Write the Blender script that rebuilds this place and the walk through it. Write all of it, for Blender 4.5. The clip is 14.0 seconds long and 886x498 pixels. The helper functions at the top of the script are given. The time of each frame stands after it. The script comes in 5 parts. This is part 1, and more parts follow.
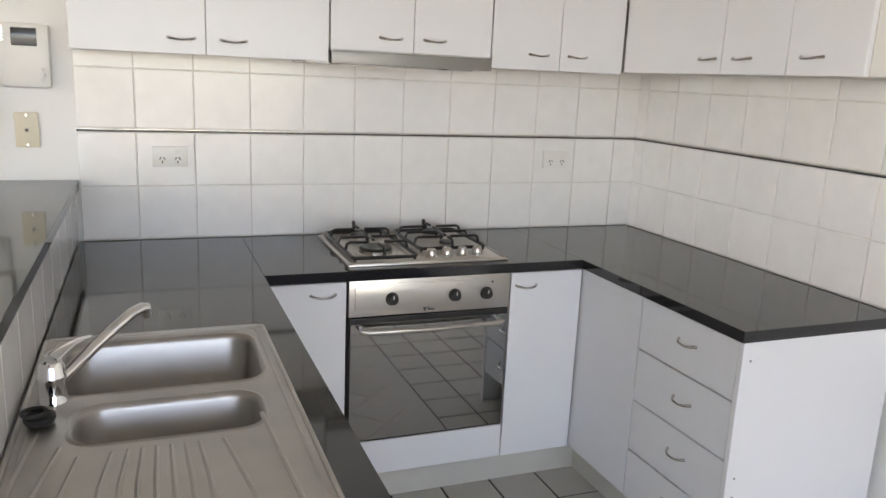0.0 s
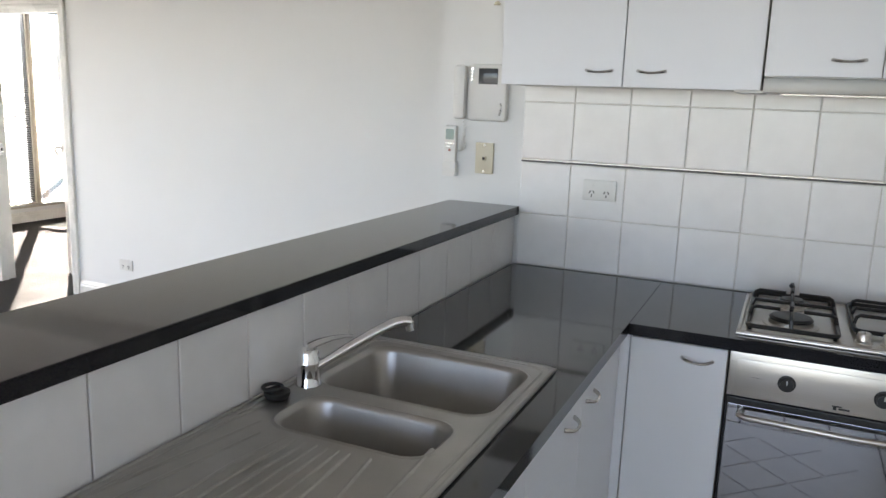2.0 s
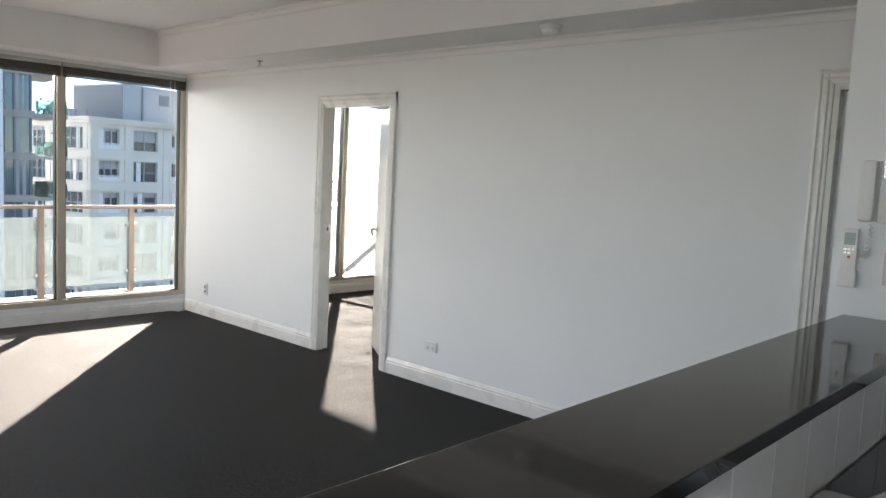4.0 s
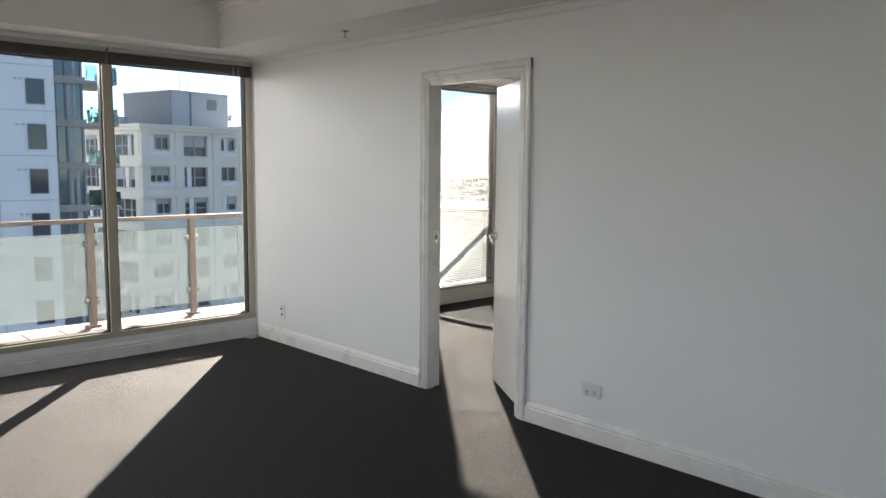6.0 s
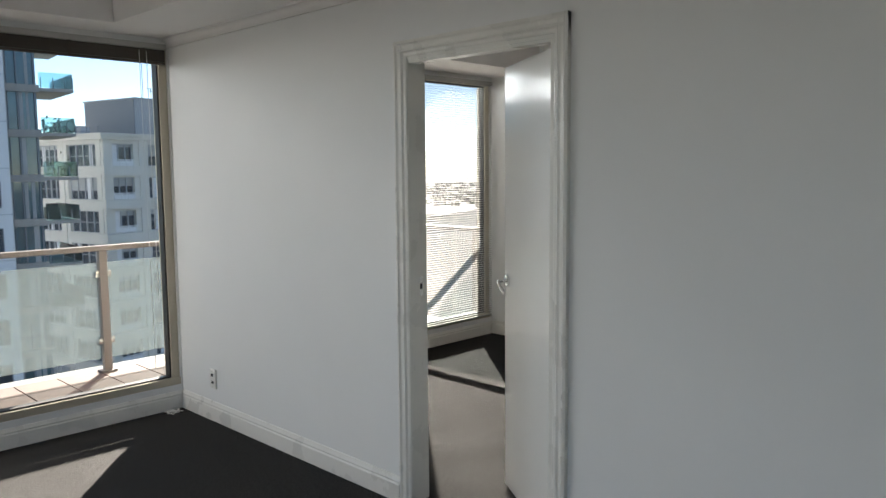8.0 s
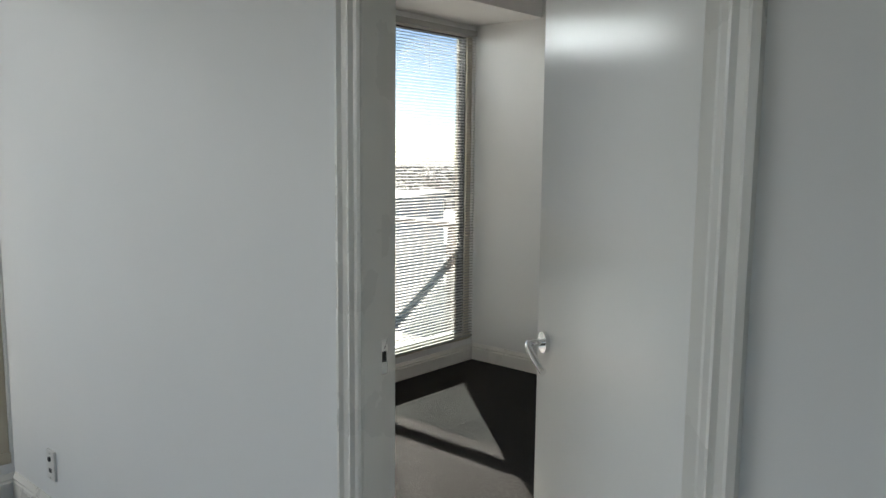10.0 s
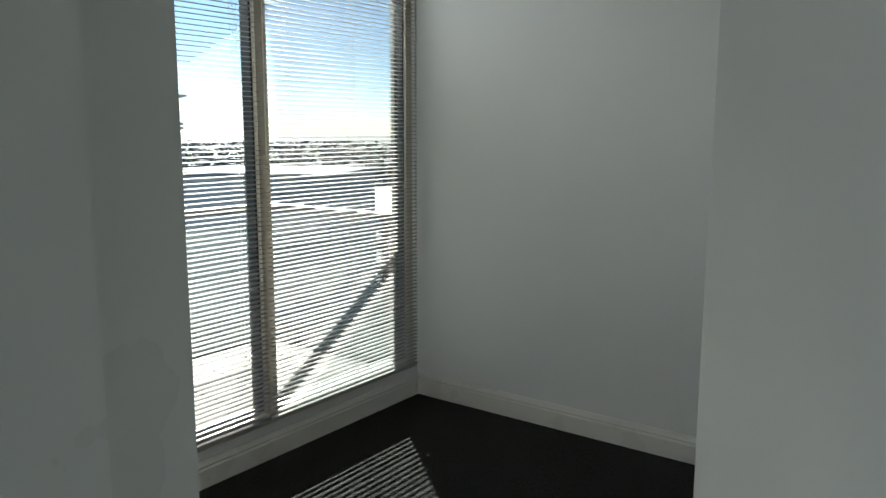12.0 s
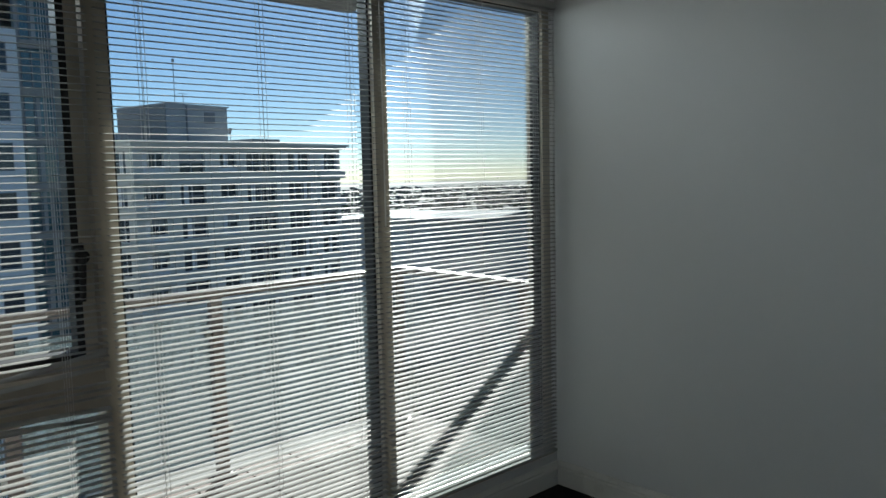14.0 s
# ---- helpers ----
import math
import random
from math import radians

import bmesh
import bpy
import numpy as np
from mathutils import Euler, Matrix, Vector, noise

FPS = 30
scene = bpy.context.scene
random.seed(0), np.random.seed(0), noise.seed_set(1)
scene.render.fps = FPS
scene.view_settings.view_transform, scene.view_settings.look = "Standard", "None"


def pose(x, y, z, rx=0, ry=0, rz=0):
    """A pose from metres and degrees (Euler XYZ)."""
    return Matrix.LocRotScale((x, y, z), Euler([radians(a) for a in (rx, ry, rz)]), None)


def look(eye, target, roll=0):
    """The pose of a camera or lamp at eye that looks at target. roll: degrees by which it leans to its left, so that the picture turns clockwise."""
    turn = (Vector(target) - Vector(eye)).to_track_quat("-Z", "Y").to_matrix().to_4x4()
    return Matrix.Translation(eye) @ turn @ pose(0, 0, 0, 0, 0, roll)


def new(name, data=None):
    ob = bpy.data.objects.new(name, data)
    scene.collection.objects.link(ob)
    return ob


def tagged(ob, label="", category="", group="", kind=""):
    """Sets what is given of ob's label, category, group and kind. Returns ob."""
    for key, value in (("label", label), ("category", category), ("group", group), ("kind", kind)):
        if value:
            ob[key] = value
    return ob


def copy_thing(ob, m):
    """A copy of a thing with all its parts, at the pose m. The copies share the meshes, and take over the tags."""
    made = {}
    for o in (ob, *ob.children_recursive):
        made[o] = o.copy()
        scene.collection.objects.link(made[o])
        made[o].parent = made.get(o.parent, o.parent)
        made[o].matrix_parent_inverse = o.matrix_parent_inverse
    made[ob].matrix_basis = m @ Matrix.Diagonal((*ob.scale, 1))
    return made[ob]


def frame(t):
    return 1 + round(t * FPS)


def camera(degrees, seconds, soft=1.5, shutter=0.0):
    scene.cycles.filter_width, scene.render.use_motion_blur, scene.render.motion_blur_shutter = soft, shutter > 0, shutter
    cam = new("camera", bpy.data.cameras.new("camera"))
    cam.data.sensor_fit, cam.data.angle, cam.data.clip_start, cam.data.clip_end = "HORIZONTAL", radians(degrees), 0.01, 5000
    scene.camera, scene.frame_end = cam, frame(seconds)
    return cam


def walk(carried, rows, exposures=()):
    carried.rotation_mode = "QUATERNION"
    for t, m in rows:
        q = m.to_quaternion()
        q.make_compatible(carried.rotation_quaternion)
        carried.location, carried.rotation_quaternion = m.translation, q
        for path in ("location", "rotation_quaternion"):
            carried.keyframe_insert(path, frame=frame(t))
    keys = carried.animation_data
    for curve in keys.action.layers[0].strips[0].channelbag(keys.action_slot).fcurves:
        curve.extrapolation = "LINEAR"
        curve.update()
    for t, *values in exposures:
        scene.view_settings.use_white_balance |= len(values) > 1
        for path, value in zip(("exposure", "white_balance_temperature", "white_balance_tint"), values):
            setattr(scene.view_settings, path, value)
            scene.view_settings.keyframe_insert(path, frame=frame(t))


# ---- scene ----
cam = camera(60.2, 14.0)
PATH = [
    (0, (-0.016, 0.069, 1.522), (0.7, 1.884, 1.084), 2.6),
    (0.5, (0.246, 0.073, 1.544), (0.581, 1.993, 1.092), 2.5),
    (0.7, (0.343, 0.063, 1.527), (0.531, 2.006, 1.089), 2.1),
    (1, (0.461, 0.083, 1.527), (0.459, 2.034, 1.086), 1.9),
    (1.5, (0.578, 0.2, 1.491), (0.241, 2.122, 1.053), 1.7),
    (2, (0.678, 0.274, 1.503), (-0.127, 2.064, 1.118), 2.0),
    (2.5, (0.709, 0.291, 1.517), (-0.406, 1.918, 1.188), 2.2),
    (3, (0.588, 0.273, 1.549), (-0.715, 1.769, 1.297), 1.7),
    (3.5, (0.403, 0.228, 1.547), (-0.947, 1.688, 1.338), 1.7),
    (4, (0.204, 0.227, 1.522), (-1.149, 1.686, 1.324), 2.8),
    (4.2, (0.096, 0.259, 1.537), (-1.273, 1.703, 1.328), 2.9),
    (6.3, (-1.313, 0.891, 1.485), (-2.753, 2.262, 1.269), 0.4),
    (6.5, (-1.435, 0.993, 1.492), (-2.869, 2.371, 1.281), 0.2),
    (7, (-1.77, 1.228, 1.523), (-3.187, 2.626, 1.326), -0.2),
    (7.5, (-2.053, 1.541, 1.53), (-3.46, 2.948, 1.329), -0.5),
    (8, (-2.325, 1.823, 1.537), (-3.718, 3.243, 1.332), -0.5),
    (8.2, (-2.473, 1.942, 1.529), (-3.858, 3.369, 1.318), -0.6),
    (10.3, (-3.695, 3.161, 1.491), (-4.99, 4.664, 1.238), 0.3),
    (10.5, (-3.8, 3.29, 1.492), (-5.078, 4.808, 1.238), -0.2),
    (11, (-4.094, 3.632, 1.465), (-5.329, 5.182, 1.197), -0.13),
    (11.5, (-4.335, 3.883, 1.468), (-5.521, 5.466, 1.176), -0.15),
    (12, (-4.457, 4.002, 1.459), (-5.623, 5.597, 1.149), 0.1),
    (12.5, (-4.497, 4.085, 1.473), (-5.701, 5.647, 1.145), -0.1),
    (13, (-4.575, 4.207, 1.508), (-5.855, 5.699, 1.165), -0.3),
    (13.5, (-4.598, 4.308, 1.513), (-6.03, 5.667, 1.239), -1.2),
    (14, (-4.635, 4.352, 1.547), (-6.108, 5.691, 1.352), -1.3),
]
walk(cam, [(t, look(eye, target, roll)) for t, eye, target, roll in PATH],
     [(0, 4.2, 7700, 18), (1.5, 4.12, 7600, 18), (2, 3.85, 6950, 15), (2.5, 3.6, 6750, 14), (3, 3.3, 6700, 13), (3.5, 3.15, 6800, 13), (4.2, 3.05, 6900, 13),
      (6.3, 2.4, 6850, 12), (8.2, 2.15, 6700, 10), (10.3, 2.05, 6500, 7), (11.5, 1.85, 6300, 3), (12.5, 1.5, 6050, 1), (13, 1.2, 5950, 1), (14, 0.9, 5850, 1)])

# ---- light ----
SUN_EL, SUN_AX, SUN_AY = radians(23.0), 0.754, -0.656     # sunlight travels towards +x, -y
world = bpy.data.worlds.new("sky_world")
scene.world = world
world.use_nodes = True
wn = world.node_tree
sky = wn.nodes.new("ShaderNodeTexSky")
sky.sky_type = "NISHITA"
sky.sun_disc = False
sky.sun_elevation = SUN_EL
sky.sun_rotation = math.atan2(-SUN_AX, -SUN_AY)
sky.dust_density = 0.05
sky.air_density = 0.65
sky.ozone_density = 2.0
wn.links.new(sky.outputs[0], wn.nodes["Background"].inputs[0])
wn.nodes["Background"].inputs[1].default_value = 0.05
sun = new("sun", bpy.data.lights.new("sun", "SUN"))
sun.data.energy, sun.data.angle, sun.data.color = 5.0, radians(0.55), (1.0, 0.93, 0.84)
sdir = Vector((SUN_AX * math.cos(SUN_EL), SUN_AY * math.cos(SUN_EL), -math.sin(SUN_EL)))
sun.matrix_world = look((-20, 20, 12), Vector((-20, 20, 12)) + sdir)


def sky_lamp(name, y0, y1, watts):
    """Stands in for the sky's light at a window opening, under the slab of the balcony above."""
    lamp = new(name, bpy.data.lights.new(name, "AREA"))
    lamp.data.shape, lamp.data.size, lamp.data.size_y = "RECTANGLE", y1 - y0, 0.6
    lamp.data.energy, lamp.data.color = watts, (0.97, 0.985, 1.0)
    eye = Vector((-7.75, (y0 + y1) / 2, 2.43))
    lamp.matrix_world = look(eye, eye + Vector((0.9, 0, -0.44)), 0)
    return lamp


sky_lamp("window_sky_light_living", -2.0, 2.9, 31)
sky_lamp("window_sky_light_bedroom", 4.4, 7.1, 12)
# added fill lamp behind the camera; no window is seen on this side
south = new("south_fill_light", bpy.data.lights.new("south_fill_light", "AREA"))
south.data.shape, south.data.size, south.data.size_y, south.data.energy, south.data.color = "RECTANGLE", 5.0, 1.9, 3.0, (1.0, 0.97, 0.93)
south.matrix_world = look((-0.95, -2.67, 1.35), (-0.95, 0, 1.35))


# ---- materials ----
def material(name, color, rough=0.5, metal=0.0, vary=0.06, scale=6.0, bump=0.0, bump_scale=200.0, coat=0.0, spec=0.5,
             island=0.0, stretch=(1, 1, 1)):
    m = bpy.data.materials.new(name)
    m.use_nodes = True
    nt = m.node_tree
    b = nt.nodes["Principled BSDF"]
    b.inputs["Roughness"].default_value, b.inputs["Metallic"].default_value = rough, metal
    b.inputs["Coat Weight"].default_value, b.inputs["Specular IOR Level"].default_value = coat, spec
    geo = nt.nodes.new("ShaderNodeNewGeometry")
    mp = nt.nodes.new("ShaderNodeMapping")
    mp.inputs["Scale"].default_value = stretch
    nt.links.new(geo.outputs["Position"], mp.inputs["Vector"])
    n1 = nt.nodes.new("ShaderNodeTexNoise")
    n1.inputs["Scale"].default_value, n1.inputs["Detail"].default_value = scale, 5
    nt.links.new(mp.outputs[0], n1.inputs["Vector"])
    ramp = nt.nodes.new("ShaderNodeMapRange")
    ramp.inputs[1].default_value, ramp.inputs[2].default_value = 0.25, 0.75
    ramp.inputs[3].default_value, ramp.inputs[4].default_value = 1 - vary, 1 + vary
    nt.links.new(n1.outputs["Fac"], ramp.inputs[0])
    fac = ramp.outputs[0]
    if island:
        info = nt.nodes.new("ShaderNodeObjectInfo")
        r2 = nt.nodes.new("ShaderNodeMapRange")
        r2.inputs[3].default_value, r2.inputs[4].default_value = 1 - island, 1 + island
        nt.links.new(info.outputs["Random"], r2.inputs[0])
        mul = nt.nodes.new("ShaderNodeMath")
        mul.operation = "MULTIPLY"
        nt.links.new(fac, mul.inputs[0])
        nt.links.new(r2.outputs[0], mul.inputs[1])
        fac = mul.outputs[0]
    sc = nt.nodes.new("ShaderNodeVectorMath")
    sc.operation = "SCALE"
    sc.inputs[0].default_value = color
    nt.links.new(fac, sc.inputs["Scale"])
    nt.links.new(sc.outputs[0], b.inputs["Base Color"])
    r3 = nt.nodes.new("ShaderNodeMapRange")
    r3.inputs[3].default_value, r3.inputs[4].default_value = max(0.02, rough * 0.8), min(1, rough * 1.2)
    nt.links.new(n1.outputs["Fac"], r3.inputs[0])
    nt.links.new(r3.outputs[0], b.inputs["Roughness"])
    if bump:
        n2 = nt.nodes.new("ShaderNodeTexNoise")
        n2.inputs["Scale"].default_value, n2.inputs["Detail"].default_value = bump_scale, 3
        nt.links.new(mp.outputs[0], n2.inputs["Vector"])
        bp = nt.nodes.new("ShaderNodeBump")
        bp.inputs["Strength"].default_value, bp.inputs["Distance"].default_value = bump, 0.004
        nt.links.new(n2.outputs["Fac"], bp.inputs["Height"])
        nt.links.new(bp.outputs[0], b.inputs["Normal"])
    return m


def glass_material(name, tint=(1, 1, 1), gloss=1.0):
    m = bpy.data.materials.new(name)
    m.use_nodes = True
    nt = m.node_tree
    nt.nodes.remove(nt.nodes["Principled BSDF"])
    tr, gl = nt.nodes.new("ShaderNodeBsdfTransparent"), nt.nodes.new("ShaderNodeBsdfGlossy")
    tr.inputs[0].default_value = (*tint, 1)
    gl.inputs["Roughness"].default_value = 0.01
    fr, mul, mix = nt.nodes.new("ShaderNodeFresnel"), nt.nodes.new("ShaderNodeMath"), nt.nodes.new("ShaderNodeMixShader")
    mul.operation, mul.inputs[1].default_value = "MULTIPLY", gloss
    nt.links.new(fr.outputs[0], mul.inputs[0])
    nt.links.new(mul.outputs[0], mix.inputs[0])
    nt.links.new(tr.outputs[0], mix.inputs[1])
    nt.links.new(gl.outputs[0], mix.inputs[2])
    nt.links.new(mix.outputs[0], nt.nodes["Material Output"].inputs[0])
    return m


def frosted_material(name, least=0.3, most=0.5):
    m = bpy.data.materials.new(name)
    m.use_nodes = True
    nt = m.node_tree
    nt.nodes.remove(nt.nodes["Principled BSDF"])
    tr, tl, df = nt.nodes.new("ShaderNodeBsdfTransparent"), nt.nodes.new("ShaderNodeBsdfTranslucent"), nt.nodes.new("ShaderNodeBsdfDiffuse")
    tr.inputs[0].default_value = (0.90, 0.94, 0.94, 1)
    tl.inputs[0].default_value = (0.20, 0.225, 0.23, 1)
    df.inputs[0].default_value = (0.40, 0.44, 0.445, 1)
    noise_t = nt.nodes.new("ShaderNodeTexNoise")
    noise_t.inputs["Scale"].default_value = 1.6
    rng = nt.nodes.new("ShaderNodeMapRange")
    rng.inputs[3].default_value, rng.inputs[4].default_value = least, most
    nt.links.new(noise_t.outputs["Fac"], rng.inputs[0])
    m1, m2 = nt.nodes.new("ShaderNodeMixShader"), nt.nodes.new("ShaderNodeMixShader")
    m1.inputs[0].default_value = 0.5
    nt.links.new(tl.outputs[0], m1.inputs[1])
    nt.links.new(df.outputs[0], m1.inputs[2])
    nt.links.new(rng.outputs[0], m2.inputs[0])
    nt.links.new(tr.outputs[0], m2.inputs[1])
    nt.links.new(m1.outputs[0], m2.inputs[2])
    nt.links.new(m2.outputs[0], nt.nodes["Material Output"].inputs[0])
    return m


def carpet_material(name):
    m = material(name, (0.021, 0.0195, 0.018), 0.72, vary=0.3, scale=3.0, bump=1.0, bump_scale=240.0, spec=0.14)
    nt = m.node_tree
    b = nt.nodes["Principled BSDF"]
    b.inputs["Sheen Weight"].default_value, b.inputs["Sheen Roughness"].default_value = 0.02, 0.6
    for bump_node in [k for k in nt.nodes if k.bl_idname == "ShaderNodeBump"]:
        bump_node.inputs["Distance"].default_value = 0.010
    fine = nt.nodes.new("ShaderNodeTexNoise")
    fine.inputs["Scale"].default_value, fine.inputs["Detail"].default_value = 75, 5
    geo = [n for n in nt.nodes if n.bl_idname == "ShaderNodeNewGeometry"][0]
    nt.links.new(geo.outputs["Position"], fine.inputs["Vector"])
    r = nt.nodes.new("ShaderNodeMapRange")
    r.inputs[1].default_value, r.inputs[2].default_value, r.inputs[3].default_value, r.inputs[4].default_value = 0.33, 0.67, 0.35, 1.8
    nt.links.new(fine.outputs["Fac"], r.inputs[0])
    sc = nt.nodes.new("ShaderNodeVectorMath")
    sc.operation = "SCALE"
    old = b.inputs["Base Color"].links[0].from_socket
    nt.links.new(old, sc.inputs[0])
    nt.links.new(r.outputs[0], sc.inputs["Scale"])
    nt.links.new(sc.outputs[0], b.inputs["Base Color"])
    return m


PAINT = material("wall_paint", (0.80, 0.80, 0.79), 0.62, vary=0.02, scale=1.6, bump=0.06, bump_scale=350, spec=0.3)
CEIL = material("ceiling_paint", (0.80, 0.785, 0.77), 0.8, vary=0.015, scale=2.0)
TRIM = material("trim_gloss_paint", (0.78, 0.765, 0.72), 0.28, vary=0.03, scale=5)
DOORP = material("door_gloss_paint", (0.80, 0.80, 0.775), 0.16, vary=0.02, scale=2.5, bump=0.03, bump_scale=40)
CARPET = carpet_material("carpet_charcoal")
TILEW = material("tile_white_glazed", (0.80, 0.785, 0.77), 0.16, vary=0.035, scale=14, bump=0.05, bump_scale=30, island=0.02)
GROUT = material("grout_beige", (0.72, 0.69, 0.64), 0.9, vary=0.15, scale=30)
STRIP = material("border_strip_dark", (0.03, 0.03, 0.035), 0.25, vary=0.2)
FTILE = material("floor_tile_beige", (0.55, 0.53, 0.48), 0.3, vary=0.05, scale=9, island=0.03)
FGROUT = material("floor_grout", (0.05, 0.047, 0.043), 0.9, vary=0.2, scale=30)
STONE = material("worktop_black_stone", (0.016, 0.016, 0.018), 0.06, vary=0.35, scale=300, coat=0.0, spec=0.55)
LAMI = material("cabinet_laminate_white", (0.745, 0.75, 0.77), 0.3, vary=0.012, scale=2.0)
CARC = material("cabinet_carcass_white", (0.66, 0.64, 0.60), 0.5, vary=0.04)
PLINTH = material("plinth_cream", (0.62, 0.60, 0.54), 0.4, vary=0.05)
STEEL = material("stainless_brushed", (0.56, 0.53, 0.49), 0.30, 1.0, vary=0.04, scale=8, stretch=(2, 60, 60))
STEELS = material("stainless_sink", (0.44, 0.425, 0.40), 0.36, 1.0, vary=0.10, scale=9, bump=0.04, bump_scale=25)
CHROME = material("chrome", (0.82, 0.82, 0.82), 0.06, 1.0, vary=0.02)
SATIN = material("satin_nickel", (0.58, 0.56, 0.53), 0.24, 1.0, vary=0.05)
HOODM = material("hood_steel_dull", (0.27, 0.26, 0.245), 0.42, 1.0, vary=0.05)
BLACKM = material("black_enamel", (0.012, 0.012, 0.012), 0.35, vary=0.2)
RUBBER = material("black_rubber", (0.015, 0.015, 0.015), 0.6, vary=0.2)
OVENG = material("oven_glass_dark", (0.012, 0.013, 0.012), 0.03, vary=0.1, spec=1.0, coat=1.0)
OVENG.node_tree.nodes["Principled BSDF"].inputs["IOR"].default_value = 2.2
PLAS = material("plastic_white", (0.74, 0.73, 0.70), 0.35, vary=0.02)
PLASY = material("plastic_aged_cream", (0.62, 0.57, 0.44), 0.4, vary=0.04)
DARK = material("dark_slot", (0.02, 0.02, 0.02), 0.5, vary=0.1)
SCREEN = material("lcd_off", (0.05, 0.055, 0.06), 0.12, vary=0.05)
LCDG = material("lcd_green_grey", (0.25, 0.33, 0.30), 0.2, vary=0.05)
ALU = material("window_frame_champagne", (0.50, 0.45, 0.36), 0.38, 0.25, vary=0.05, scale=10)
ALUD = material("window_gasket_dark", (0.02, 0.02, 0.02), 0.5, vary=0.1)
SLAT = material("blind_slat_aluminium", (0.44, 0.435, 0.415), 0.65, vary=0.03, spec=0.1)
SLATB = material("blind_slat_bronze", (0.07, 0.058, 0.045), 0.5, vary=0.1)
CORD = material("blind_cord", (0.7, 0.69, 0.66), 0.8)
GLASS = glass_material("window_glass", (0.94, 0.96, 0.96), 0.55)
RAILG = glass_material("balcony_rail_glass", (0.62, 0.80, 0.82), 1.0)
FROST = frosted_material("balustrade_frosted_glass")
FROSTL = frosted_material("balustrade_lightly_frosted_glass", 0.12, 0.22)
RAILM = material("railing_powdercoat", (0.23, 0.19, 0.17), 0.45, 0.2, vary=0.06)
TERRA = material("balcony_tile_terracotta", (0.21, 0.14, 0.115), 0.7, vary=0.12, scale=12, island=0.08)
CONC = material("concrete", (0.36, 0.34, 0.32), 0.85, vary=0.1, scale=3)
CREAM = material("render_cream", (0.68, 0.655, 0.61), 0.9, vary=0.08, scale=0.4)
GREYW = material("cladding_grey", (0.20, 0.22, 0.25), 0.8, vary=0.07, scale=0.5)
GREYL = material("cladding_light_grey", (0.42, 0.44, 0.47), 0.8, vary=0.06, scale=0.5)
WHITEB = material("panel_white_facade", (0.76, 0.76, 0.78), 0.7, vary=0.05, scale=0.3)
WGLASS = material("facade_glass_dark", (0.04, 0.055, 0.075), 0.06, vary=0.4, scale=0.6, spec=0.5)
TGLASS = material("facade_glass_teal", (0.05, 0.12, 0.15), 0.05, vary=0.4, scale=0.5, spec=0.9)
BLINDW = material("facade_window_blind", (0.38, 0.39, 0.40), 0.8, vary=0.1)
LEAF = material("foliage", (0.05, 0.09, 0.035), 0.8, vary=0.4, scale=3)
ROOFW = material("white_metal_roof", (0.42, 0.44, 0.47), 0.5, vary=0.05, scale=0.02)
HOUSE = material("house_mix", (0.14, 0.14, 0.145), 0.8, vary=0.3, scale=0.02)
LAND = material("far_land", (0.075, 0.085, 0.085), 0.95, vary=0.55, scale=0.012)


# ---- mesh helpers ----
ORIGIN = {}


def box(x0, x1, y0, y1, z0, z1, bev=0.0, bm=None):
    bm = bm or bmesh.new()
    c = bmesh.ops.create_cube(bm, size=1.0)
    vs = c["verts"]
    for v in vs:
        v.co = Vector(((x0 + x1) / 2 + v.co.x * (x1 - x0), (y0 + y1) / 2 + v.co.y * (y1 - y0), (z0 + z1) / 2 + v.co.z * (z1 - z0)))
    if bev:
        es = {e for v in vs for e in v.link_edges}
        bmesh.ops.bevel(bm, geom=list(es), offset=bev, segments=2, profile=0.6, affect="EDGES")
    return bm


def cyl(p, q, r, seg=16, r2=None, bm=None):
    bm = bm or bmesh.new()
    p, q = Vector(p), Vector(q)
    d = q - p
    m = Matrix.Translation((p + q) / 2) @ d.to_track_quat("Z", "Y").to_matrix().to_4x4()
    bmesh.ops.create_cone(bm, cap_ends=True, segments=seg, radius1=r, radius2=r if r2 is None else r2, depth=d.length, matrix=m)
    return bm


def tube(points, r, seg=10, bm=None, flat=1.0):
    """A round bar swept along points, with capped ends."""
    bm = bm or bmesh.new()
    pts = [Vector(p) for p in points]
    rings = []
    rr = r if isinstance(r, (list, tuple)) else [r] * len(pts)
    up = Vector((0, 0, 1))
    for i, p in enumerate(pts):
        d = (pts[min(i + 1, len(pts) - 1)] - pts[max(i - 1, 0)]).normalized()
        a = up.cross(d)
        if a.length < 0.05:
            a = Vector((1, 0, 0)).cross(d)
        a.normalize()
        b = d.cross(a)
        rings.append([bm.verts.new(p + (a * math.cos(k * 2 * math.pi / seg) + b * flat * math.sin(k * 2 * math.pi / seg)) * rr[i]) for k in range(seg)])
    for r0, r1 in zip(rings, rings[1:]):
        for k in range(seg):
            bm.faces.new((r0[k], r0[(k + 1) % seg], r1[(k + 1) % seg], r1[k]))
    bm.faces.new(rings[0][::-1])
    bm.faces.new(rings[-1])
    return bm


def lathe(center, profile, seg=24, bm=None):
    """Turns (radius, height) pairs about a vertical line through center."""
    bm = bm or bmesh.new()
    c = Vector(center)
    rings = [[bm.verts.new(c + Vector((r * math.cos(2 * math.pi * k / seg), r * math.sin(2 * math.pi * k / seg), h))) for k in range(seg)] for r, h in profile]
    for a, b in zip(rings, rings[1:]):
        for k in range(seg):
            bm.faces.new((a[k], a[(k + 1) % seg], b[(k + 1) % seg], b[k]))
    bm.faces.new(rings[0][::-1])
    bm.faces.new(rings[-1])
    return bm


